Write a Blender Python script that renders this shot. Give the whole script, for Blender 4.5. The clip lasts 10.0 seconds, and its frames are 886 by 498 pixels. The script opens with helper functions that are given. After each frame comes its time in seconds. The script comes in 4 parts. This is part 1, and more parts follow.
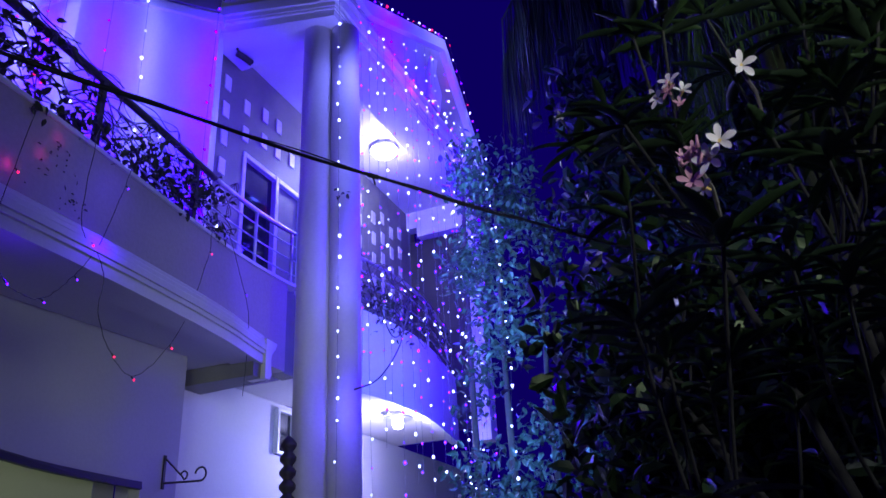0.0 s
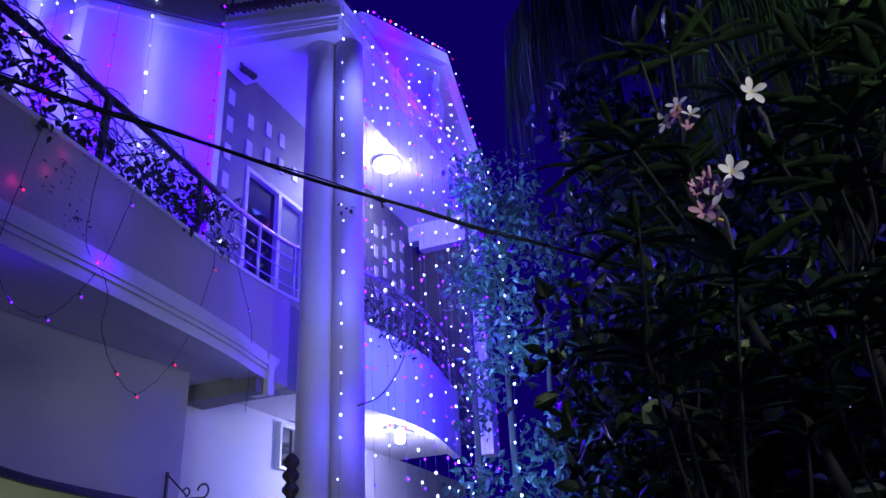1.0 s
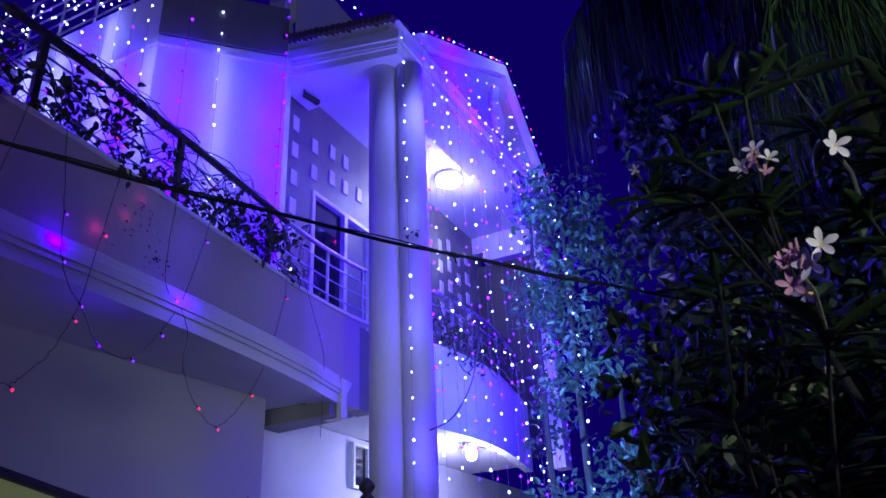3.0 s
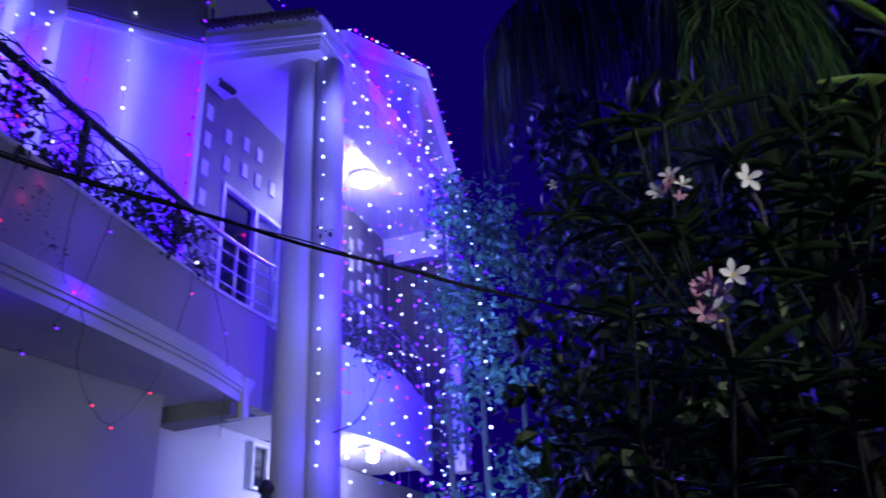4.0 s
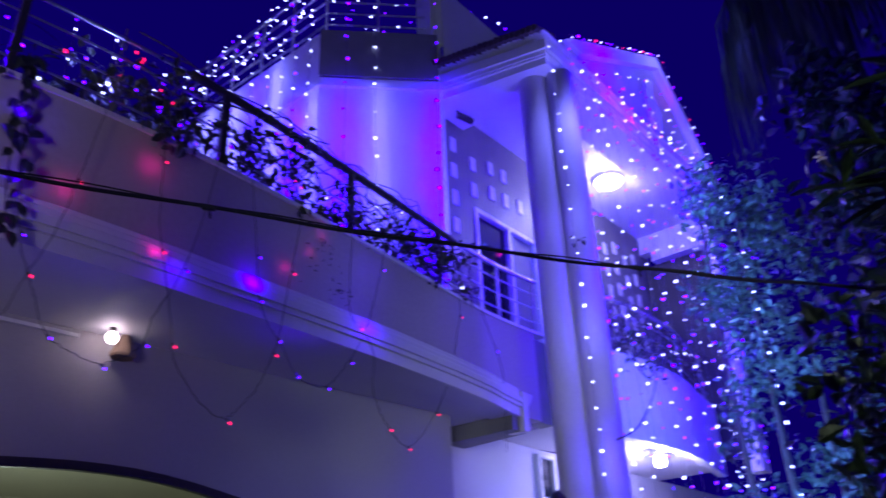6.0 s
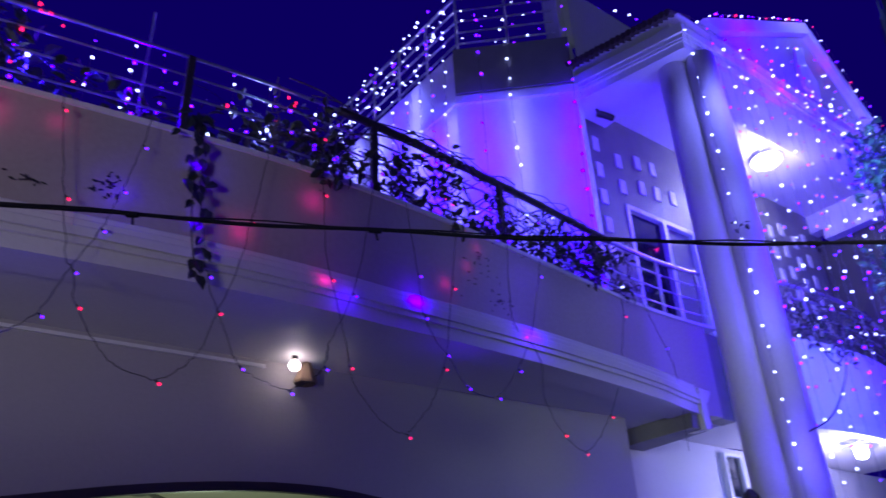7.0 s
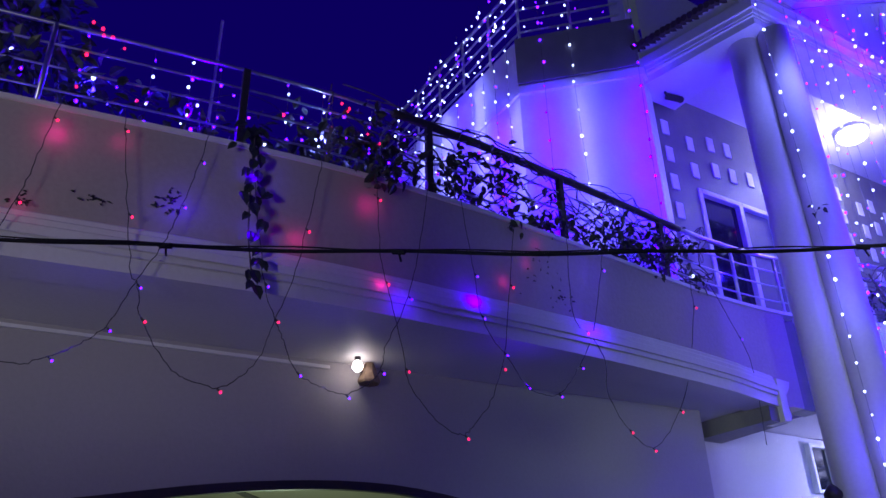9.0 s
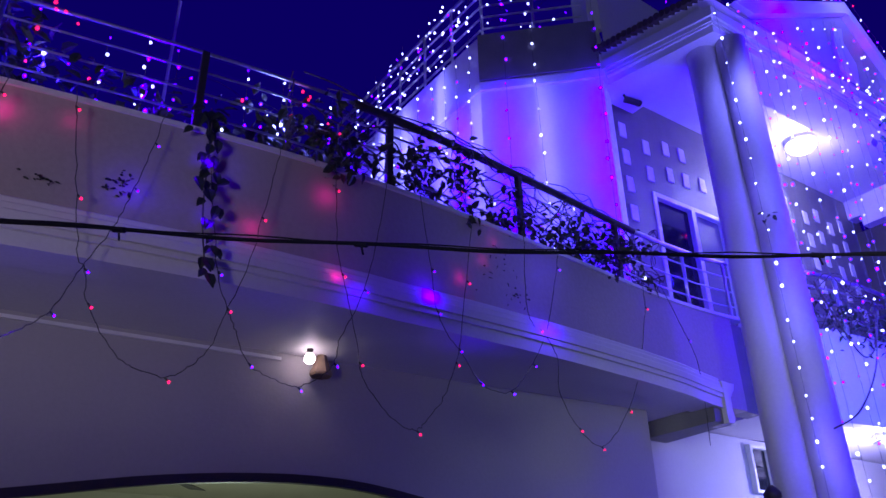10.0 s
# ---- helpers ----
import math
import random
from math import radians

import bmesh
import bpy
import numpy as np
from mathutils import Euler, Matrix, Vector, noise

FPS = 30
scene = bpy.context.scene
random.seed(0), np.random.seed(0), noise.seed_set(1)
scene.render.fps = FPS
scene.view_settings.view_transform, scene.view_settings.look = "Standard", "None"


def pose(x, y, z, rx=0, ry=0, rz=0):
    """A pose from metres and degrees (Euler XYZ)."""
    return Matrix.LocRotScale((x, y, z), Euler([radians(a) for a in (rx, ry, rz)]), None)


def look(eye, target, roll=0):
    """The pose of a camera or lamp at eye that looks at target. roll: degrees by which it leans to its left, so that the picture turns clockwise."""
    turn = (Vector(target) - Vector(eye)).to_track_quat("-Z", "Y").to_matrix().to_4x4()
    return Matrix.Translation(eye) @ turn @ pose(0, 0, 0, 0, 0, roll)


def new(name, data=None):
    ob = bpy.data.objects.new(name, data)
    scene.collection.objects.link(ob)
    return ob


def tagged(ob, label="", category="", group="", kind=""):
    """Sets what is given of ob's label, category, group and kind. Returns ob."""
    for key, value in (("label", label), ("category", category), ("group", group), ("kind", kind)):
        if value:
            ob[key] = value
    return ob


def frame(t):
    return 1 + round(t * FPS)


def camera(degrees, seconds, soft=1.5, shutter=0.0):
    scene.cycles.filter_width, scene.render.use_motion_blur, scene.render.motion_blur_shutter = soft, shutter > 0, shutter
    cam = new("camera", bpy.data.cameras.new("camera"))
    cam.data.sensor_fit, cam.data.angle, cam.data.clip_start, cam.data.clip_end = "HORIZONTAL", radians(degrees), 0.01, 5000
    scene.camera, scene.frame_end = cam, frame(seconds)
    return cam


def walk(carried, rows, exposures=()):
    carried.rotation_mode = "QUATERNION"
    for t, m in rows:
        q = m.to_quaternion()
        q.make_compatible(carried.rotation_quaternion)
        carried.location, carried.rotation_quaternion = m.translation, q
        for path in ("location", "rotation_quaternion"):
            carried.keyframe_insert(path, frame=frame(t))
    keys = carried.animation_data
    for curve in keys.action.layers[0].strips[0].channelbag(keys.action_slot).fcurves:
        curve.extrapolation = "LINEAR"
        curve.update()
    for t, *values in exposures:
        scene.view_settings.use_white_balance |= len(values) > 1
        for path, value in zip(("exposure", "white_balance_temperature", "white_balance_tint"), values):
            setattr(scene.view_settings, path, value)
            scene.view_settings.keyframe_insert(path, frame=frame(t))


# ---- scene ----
cam = camera(59.50, 10.0, shutter=0.55)

# t, eye x y z, yaw to the left, pitch up, roll (degrees)
PATH = [
    (0.0, -0.470, 0.498, 1.857, 21.48, 24.96, -3.20),
    (0.5, -0.472, 0.490, 1.884, 21.44, 25.68, -3.10),
    (1.0, -0.484, 0.478, 1.900, 21.48, 25.69, -3.10),
    (1.5, -0.473, 0.471, 1.931, 23.19, 25.82, -3.10),
    (2.0, -0.458, 0.454, 1.970, 24.17, 25.85, -2.90),
    (2.2, -0.458, 0.454, 1.970, 24.82, 25.85, -2.90),
    (3.3, -0.483, 0.373, 2.073, 26.61, 25.91, -2.70),
    (3.5, -0.483, 0.373, 2.073, 26.01, 25.91, -2.70),
    (4.0, -0.511, 0.371, 2.087, 19.02, 25.53, -3.00),
    (4.5, -0.531, 0.351, 2.093, 16.07, 25.38, -3.20),
    (5.0, -0.544, 0.357, 2.090, 19.78, 25.71, -3.20),
    (5.5, -0.549, 0.340, 2.084, 29.00, 26.46, -3.00),
    (6.0, -0.510, 0.311, 2.089, 39.47, 26.93, -2.30),
    (6.2, -0.510, 0.311, 2.089, 42.22, 26.93, -2.30),
    (7.3, -0.517, 0.267, 2.055, 55.14, 28.19, -2.30),
    (7.5, -0.509, 0.310, 2.102, 56.92, 27.75, -1.70),
    (8.0, -0.475, 0.309, 2.133, 58.40, 27.58, -1.60),
    (8.5, -0.424, 0.331, 2.148, 58.75, 27.39, -1.50),
    (9.0, -0.382, 0.385, 2.139, 59.01, 27.22, -1.40),
    (9.5, -0.427, 0.392, 2.129, 56.81, 27.16, -1.40),
    (10.0, -0.415, 0.373, 2.152, 55.10, 26.72, -1.20),
]


def stand(x, y, z, yaw, pitch, roll):
    a, b = radians(yaw), radians(pitch)
    ahead = Vector((-math.sin(a) * math.cos(b), math.cos(a) * math.cos(b), math.sin(b)))
    eye = Vector((x, y, z))
    return look(eye, eye + ahead, roll)


walk(cam, [(t, stand(*row)) for t, *row in PATH], [(0.0, 0.5, 5300.0, 32.0), (4.5, 0.5, 5300.0, 32.0), (5.5, 0.46, 5200.0, 46.0), (6.2, 0.46, 5200.0, 50.0), (7.3, 0.5, 5300.0, 32.0), (8.0, 0.5, 5300.0, 27.0), (8.8, 0.5, 5300.0, 28.0), (9.5, 0.46, 5200.0, 46.0), (10.0, 0.46, 5200.0, 50.0)])

# ---- world and lamps ----
world = bpy.data.worlds.new("night")
scene.world = world
world.use_nodes = True
wn = world.node_tree
bg = wn.nodes["Background"]
bg.inputs[0].default_value = (0.06, 0.006, 1.0, 1)
bg.inputs[1].default_value = 0.055

WHITE, VIOLET, BLUE, RED = (0.25, 0.25, 1.0), (0.075, 0.0, 1.0), (0.05, 0.02, 1.0), (1.0, 0.01, 0.24)
DEEP = (0.06, 0.0, 1.0)
MAGENTA = (0.16, 0.0, 1.0)


def lamp(name, place, watts, colour, radius=0.05):
    data = bpy.data.lights.new(name, "POINT")
    data.energy, data.color, data.shadow_soft_size = watts, colour, radius
    ob = new(name, data)
    ob.location = place
    return ob


def strip_lamp(name, place, target, watts, colour, wide, high):
    """An upright string of small lamps as one narrow area lamp that faces its wall."""
    data = bpy.data.lights.new(name, "AREA")
    data.energy, data.color, data.shape, data.size, data.size_y = watts, colour, "RECTANGLE", wide, high
    ob = new(name, data)
    ob.matrix_world = look(place, target)
    return ob


lamp("veranda_lamp_light", (-3.9, 7.5, 6.62), 17, (0.72, 0.68, 0.9), 0.12)
lamp("porch_lamp_light", (-3.88, 7.6, 3.34), 46, (0.62, 0.62, 0.95), 0.08)
lamp("wall_bulb_light", (-4.36, 2.18, 3.67), 0.028, (1.0, 0.8, 0.5), 0.03)
lamp("room_light", (-6.6, 2.6, 2.3), 15, (0.8, 1.0, 0.5), 0.15)
# unseen fill spots added behind the viewer and beside the plumeria
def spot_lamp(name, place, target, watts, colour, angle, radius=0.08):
    """A spot lamp that throws its light one way."""
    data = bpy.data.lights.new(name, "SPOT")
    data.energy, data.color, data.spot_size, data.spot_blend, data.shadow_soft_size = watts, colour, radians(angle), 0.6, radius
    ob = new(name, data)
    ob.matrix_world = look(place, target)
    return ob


# extra light on the parapet, the columns and the arch wall
spot_lamp("fill_spot_light", (0.2, -3.6, 1.9), (-4.0, 0.3, 4.15), 215, (1.0, 0.94, 0.72), 34, 0.7)
spot_lamp("fill_spot_light", (0.6, -3.2, 3.2), (-3.62, 5.3, 3.9), 150, (0.85, 1.0, 0.75), 15, 0.4)
spot_lamp("fill_spot_light", (0.8, -3.0, 2.0), (-4.3, 4.25, 2.3), 190, (0.86, 0.94, 1.0), 22, 0.4)
# added spot, no lamp seen here, to brighten the plumeria's leaves and flowers
spot_lamp("plumeria_fill_light", (0.95, 0.95, 3.15), (-0.2, 2.5, 2.8), 62, (0.95, 1.0, 0.72), 62)
# garden lamp out of view at the right, inferred from the lit leaves
spot_lamp("garden_lamp_light", (1.5, 2.1, 3.6), (0.15, 3.2, 4.0), 85, (0.8, 1.0, 0.4), 74)
# light given off by the strings of small lamps
for y, z, c, w in ((5.2, 6.2, WHITE, 4), (5.2, 4.6, VIOLET, 3), (5.15, 3.2, VIOLET, 2), (6.3, 5.6, VIOLET, 18), (6.4, 4.1, VIOLET, 10), (6.3, 7.3, VIOLET, 14),
                   (7.1, 6.9, BLUE, 9), (7.2, 5.0, VIOLET, 14), (7.4, 3.4, BLUE, 8), (7.9, 6.2, BLUE, 9), (8.3, 4.6, VIOLET, 10), (7.6, 8.2, WHITE, 3), (8.4, 7.2, WHITE, 3)):
    lamp("curtain_string_light", (-2.8, y, z), 2.4 * w, c, 0.06)
for y, z in ((7.9, 8.3), (8.6, 7.4)):
    lamp("gable_string_light", (-2.55, y, z), 4, (0.1, 0.12, 1.0), 0.08)
for z in (6.2, 5.2, 4.2, 3.2):
    lamp("column_string_light", (-3.08, 5.1, z), 1.1, WHITE, 0.03)
TOWER_A, TOWER_B = Vector((-5.0, 4.04, 0)), Vector((-4.22, 4.86, 0))
for u, z0, z1, c, w in ((0.2, 4.7, 6.72, DEEP, 10), (0.5, 4.8, 6.72, WHITE, 1.6), (0.97, 4.7, 6.72, DEEP, 11), (0.74, 4.7, 6.6, BLUE, 3), (-0.03, 5.4, 6.72, WHITE, 1.6),
                        (-0.22, 5.6, 6.72, DEEP, 7), (-0.4, 5.8, 7.35, WHITE, 2.2), (-0.6, 6.0, 7.35, DEEP, 4), (-0.8, 6.0, 7.35, WHITE, 2.2), (-1.1, 6.2, 7.35, WHITE, 2.2), (-1.5, 6.2, 7.35, DEEP, 4)):
    if u > 0:
        p, out = TOWER_A.lerp(TOWER_B, u), Vector((0.7, -0.71, 0))
    else:
        p, out = TOWER_A + Vector((1.6 * u, 0, 0)), Vector((0, -1, 0))
    p = p + Vector((0, 0, (z0 + z1) / 2))
    strip_lamp("tower_string_light", p + out * (0.14 if c == WHITE else 0.2), p, w, c, 0.03 if c == WHITE else 0.1, z1 - z0)
VIOLET_GLOW = (0.09, 0.0, 1.0)
for y, z, c, w in ((0.36, 4.34, RED, 0.2), (0.64, 4.36, RED, 0.05), (0.29, 3.93, RED, 0.04), (1.92, 4.3, RED, 0.13), (1.53, 4.0, RED, 0.11), (1.99, 3.83, RED, 0.09), (2.83, 4.05, RED, 0.05), (3.02, 4.22, RED, 0.03), (3.12, 4.38, RED, 0.03), (4.46, 3.84, RED, 0.08),
                   (1.27, 4.28, VIOLET_GLOW, 0.35), (1.3, 3.95, VIOLET_GLOW, 0.3), (2.58, 3.86, VIOLET_GLOW, 0.75), (3.46, 3.85, VIOLET_GLOW, 0.9), (0.95, 4.05, VIOLET_GLOW, 0.25), (2.12, 3.75, VIOLET_GLOW, 0.25),
                   (0.6, 3.27, VIOLET_GLOW, 0.5), (1.7, 3.24, VIOLET_GLOW, 0.6), (2.9, 3.42, VIOLET_GLOW, 0.6), (3.6, 4.3, VIOLET_GLOW, 0.5)):
    lamp("garland_light", (float(np.interp(y, (0, 0.55, 1.85, 3.7, 5.1), (-3.92, -3.85, -3.72, -3.85, -4.01))) + (0.055 if c == RED else 0.1 if y < 3 else 0.2), y, z), (0.6 if c == RED else 1.1) * w, c, 0.02)
for x, y, z, w in ((-2.35, 6.0, 5.3, 16), (-2.2, 5.9, 4.3, 22), (-2.1, 5.9, 3.3, 22), (-2.2, 6.0, 2.4, 18)):
    strip_lamp("climber_string_light", (x, y - 0.1, z), (x - 0.15, y + 1.0, z - 0.1), 0.62 * w, (0.17, 0.36, 1.0), 0.25, 0.7)


for y, z, c, w in ((-0.3, 4.95, VIOLET, 4), (0.5, 4.85, BLUE, 3), (1.0, 4.8, VIOLET, 3), (1.7, 4.85, WHITE, 1.6), (2.3, 4.75, VIOLET, 3), (3.4, 4.8, VIOLET, 3), (4.4, 4.75, VIOLET, 2)):
    lamp("railing_string_light", (float(np.interp(y, (-0.3, 0.55, 1.85, 3.7, 5.1), (-3.96, -3.85, -3.72, -3.85, -4.01))) - 0.28, y, z), (3.2 if y < 2 else 0.65) * w, c, 0.03)
for x, y, z, c, w in ((-3.1, 6.32, 7.0, RED, 0.39), (-3.1, 6.76, 6.95, RED, 0.39), (-3.1, 6.5, 6.7, RED, 0.19), (-3.08, 7.99, 7.9, RED, 0.28), (-3.08, 7.4, 7.2, RED, 0.17), (-3.08, 8.14, 6.8, RED, 0.22),
                      (-4.6, 4.25, 6.2, MAGENTA, 0.38), (-4.62, 4.25, 5.95, MAGENTA, 0.32), (-4.28, 4.66, 6.1, MAGENTA, 0.25), (-4.28, 4.66, 5.7, MAGENTA, 0.25), (-5.23, 3.93, 6.45, MAGENTA, 0.38), (-3.42, 5.1, 5.2, MAGENTA, 0.10)):
    lamp("coloured_bulb_light", (x, y, z), w, c, 0.02)


# ---- materials ----
def material(name, base, rough=0.6, metal=0.0, spots=None, scale=3.0, fine=60.0, bump=0.15, emit=None, strength=0.0, mix=0.5, trans=0.0):
    """Noise of two scales between base and a second colour, with fine relief."""
    m = bpy.data.materials.new(name)
    m.use_nodes = True
    nt = m.node_tree
    b = nt.nodes["Principled BSDF"]
    b.inputs["Roughness"].default_value = rough
    b.inputs["Metallic"].default_value = metal
    if emit:
        b.inputs["Base Color"].default_value = (*base, 1)
        b.inputs["Emission Color"].default_value = (*emit, 1)
        b.inputs["Emission Strength"].default_value = strength
        return m
    spots = spots or tuple(c * 0.7 for c in base)
    co = nt.nodes.new("ShaderNodeTexCoord")
    big = nt.nodes.new("ShaderNodeTexNoise")
    big.inputs["Scale"].default_value, big.inputs["Detail"].default_value = scale, 6
    small = nt.nodes.new("ShaderNodeTexNoise")
    small.inputs["Scale"].default_value, small.inputs["Detail"].default_value = fine, 4
    ramp = nt.nodes.new("ShaderNodeValToRGB")
    ramp.color_ramp.elements[0].position, ramp.color_ramp.elements[1].position = 0.38, 0.68
    add = nt.nodes.new("ShaderNodeMath")
    add.operation = "MULTIPLY_ADD"
    add.inputs[1].default_value, add.inputs[2].default_value = 0.35, 0.0
    addb = nt.nodes.new("ShaderNodeMath")
    addb.operation = "MULTIPLY_ADD"
    addb.inputs[1].default_value = 0.65
    mixn = nt.nodes.new("ShaderNodeMix")
    mixn.data_type = "RGBA"
    mixn.inputs[6].default_value, mixn.inputs[7].default_value = (*base, 1), (*spots, 1)
    fac = nt.nodes.new("ShaderNodeMath")
    fac.operation = "MULTIPLY"
    fac.inputs[1].default_value = mix
    bmp = nt.nodes.new("ShaderNodeBump")
    bmp.inputs["Strength"].default_value, bmp.inputs["Distance"].default_value = bump, 0.01
    ln = nt.links.new
    ln(co.outputs["Object"], big.inputs["Vector"])
    ln(co.outputs["Object"], small.inputs["Vector"])
    ln(small.outputs["Fac"], add.inputs[0])
    ln(big.outputs["Fac"], addb.inputs[0])
    ln(add.outputs[0], addb.inputs[2])
    ln(addb.outputs[0], ramp.inputs["Fac"])
    ln(ramp.outputs["Color"], fac.inputs[0])
    ln(fac.outputs[0], mixn.inputs[0])
    ln(mixn.outputs[2], b.inputs["Base Color"])
    ln(small.outputs["Fac"], bmp.inputs["Height"])
    ln(bmp.outputs[0], b.inputs["Normal"])
    if trans:
        b.inputs["Transmission Weight"].default_value = trans
    return m


PAINT = material("white_paint", (0.72, 0.70, 0.70), 0.55, spots=(0.55, 0.52, 0.5), scale=1.2, fine=45, bump=0.12)
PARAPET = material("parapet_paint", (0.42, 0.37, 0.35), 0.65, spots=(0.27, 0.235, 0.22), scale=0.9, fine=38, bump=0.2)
WALL = material("plaster_wall", (0.62, 0.60, 0.60), 0.6, spots=(0.5, 0.47, 0.46), scale=0.8, fine=50, bump=0.12)
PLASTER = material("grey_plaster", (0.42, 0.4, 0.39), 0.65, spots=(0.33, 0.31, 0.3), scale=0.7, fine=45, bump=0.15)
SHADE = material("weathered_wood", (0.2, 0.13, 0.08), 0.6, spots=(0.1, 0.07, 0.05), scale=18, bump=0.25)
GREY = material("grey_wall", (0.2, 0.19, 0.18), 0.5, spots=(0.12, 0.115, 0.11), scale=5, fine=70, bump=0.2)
TILE = material("light_tile", (0.74, 0.72, 0.7), 0.3, spots=(0.6, 0.58, 0.56), scale=20, bump=0.05)
PANEL = material("dark_panel", (0.05, 0.045, 0.05), 0.5, spots=(0.03, 0.03, 0.035), scale=3, bump=0.1)
STEEL = material("brushed_steel", (0.68, 0.68, 0.7), 0.38, 1.0, spots=(0.45, 0.45, 0.46), scale=12, bump=0.03)
IRON = material("dark_iron", (0.035, 0.033, 0.035), 0.5, 0.3, spots=(0.07, 0.045, 0.03), scale=25, bump=0.2)
RUBBER = material("black_cable", (0.012, 0.012, 0.013), 0.85, spots=(0.02, 0.02, 0.02), scale=30)
ROOF = material("roof_tile_clay", (0.055, 0.035, 0.035), 0.8, spots=(0.05, 0.04, 0.04), scale=10, bump=0.3)
FRAME = material("white_frame", (0.75, 0.75, 0.74), 0.35, spots=(0.62, 0.62, 0.6), scale=8, bump=0.05)
GLASS = material("dark_glass", (0.02, 0.022, 0.03), 0.06, spots=(0.03, 0.03, 0.04), scale=2, bump=0.0)
LEAF = material("leaf_green", (0.03, 0.055, 0.02), 0.19, spots=(0.018, 0.03, 0.012), scale=9, fine=40, bump=0.15)
# brighter leaf green with lamp light put into the colour
LITLEAF = material("lit_leaf", (0.11, 0.17, 0.035), 0.35, spots=(0.06, 0.1, 0.02), scale=8, fine=40, bump=0.15)
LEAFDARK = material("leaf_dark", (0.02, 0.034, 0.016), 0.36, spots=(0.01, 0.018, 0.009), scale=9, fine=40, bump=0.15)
CREEPER = material("creeper_leaf", (0.03, 0.04, 0.025), 0.45, spots=(0.02, 0.02, 0.012), scale=14, bump=0.15)
BLUELEAF = material("hedge_leaf", (0.06, 0.105, 0.07), 0.3, spots=(0.03, 0.055, 0.035), scale=11, bump=0.15)
PALM = material("palm_leaf", (0.045, 0.085, 0.02), 0.5, spots=(0.015, 0.03, 0.01), scale=6, bump=0.1)
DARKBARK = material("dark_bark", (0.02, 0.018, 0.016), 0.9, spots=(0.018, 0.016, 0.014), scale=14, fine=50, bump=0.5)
BARK = material("bark", (0.1, 0.085, 0.07), 0.85, spots=(0.05, 0.045, 0.04), scale=14, fine=50, bump=0.5)
PETAL = material("petal_white", (0.78, 0.74, 0.68), 0.5, spots=(0.75, 0.55, 0.55), scale=25, bump=0.05)
POLLEN = material("petal_yellow", (0.7, 0.5, 0.12), 0.5, spots=(0.6, 0.4, 0.1), scale=40, bump=0.05)
PINK = material("petal_pink", (0.6, 0.3, 0.36), 0.5, spots=(0.5, 0.2, 0.3), scale=25, bump=0.05)
SOIL = material("ground_paving", (0.1, 0.095, 0.09), 0.85, spots=(0.06, 0.055, 0.05), scale=2.5, fine=30, bump=0.4)
ROOM = material("room_paint", (0.6, 0.58, 0.42), 0.6, spots=(0.5, 0.48, 0.36), scale=1.5, bump=0.1)
GLOW_LAMP = material("lit_lamp_glass", (0.9, 0.9, 0.9), 0.3, emit=(0.93, 0.95, 1.0), strength=24)
GLOW_WARM = material("lit_bulb_glass", (0.9, 0.85, 0.7), 0.3, emit=(1.0, 0.86, 0.6), strength=9)
for m in (GLOW_LAMP, GLOW_WARM):
    m.cycles.emission_sampling = "NONE"
LED = {
    "white": material("led_white", (0.8, 0.8, 0.9), 0.3, emit=(0.62, 0.7, 1.0), strength=3.2),
    "violet": material("led_violet", (0.3, 0.1, 0.9), 0.3, emit=(0.1, 0.012, 1.0), strength=6.0),
    "red": material("led_red", (0.9, 0.05, 0.1), 0.3, emit=(1.0, 0.01, 0.06), strength=2.2),
    "magenta": material("led_magenta", (0.8, 0.05, 0.7), 0.3, emit=(0.2, 0.015, 1.0), strength=5.0),
}


for m in LED.values():
    m.cycles.emission_sampling = "NONE"


# ---- mesh helpers ----
def part(name, bm, mat, parent=None, label="", smooth=False):
    me = bpy.data.meshes.new(name)
    bmesh.ops.recalc_face_normals(bm, faces=bm.faces)
    if smooth:
        for f in bm.faces:
            f.smooth = True
    bm.to_mesh(me)
    bm.free()
    me.materials.append(mat)
    ob = new(name, me)
    if parent:
        ob.parent = parent
    if label:
        ob["label"] = label
    return ob


def thing(name, label, category, group="", kind=""):
    return tagged(new(name), label, category, group, kind)


def box(bm, x0, y0, z0, x1, y1, z1, bevel=0.0):
    m = Matrix.Translation(((x0 + x1) / 2, (y0 + y1) / 2, (z0 + z1) / 2)) @ Matrix.Diagonal((abs(x1 - x0), abs(y1 - y0), abs(z1 - z0), 1))
    made = bmesh.ops.create_cube(bm, size=1, matrix=m)
    if bevel:
        edges = list({e for v in made["verts"] for e in v.link_edges})
        bmesh.ops.bevel(bm, geom=edges, offset=bevel, segments=2, affect="EDGES", profile=0.5)
    return bm


def boxed(*a, bevel=0.0):
    return box(bmesh.new(), *a, bevel=bevel)


def prism(points, lift):
    """A polygon of 3D points pushed along the vector lift."""
    bm = bmesh.new()
    a = [bm.verts.new(p) for p in points]
    b = [bm.verts.new(Vector(p) + Vector(lift)) for p in points]
    bm.faces.new(a)
    bm.faces.new(b[::-1])
    n = len(a)
    for i in range(n):
        bm.faces.new((a[i], a[(i + 1) % n], b[(i + 1) % n], b[i]))
    return bm


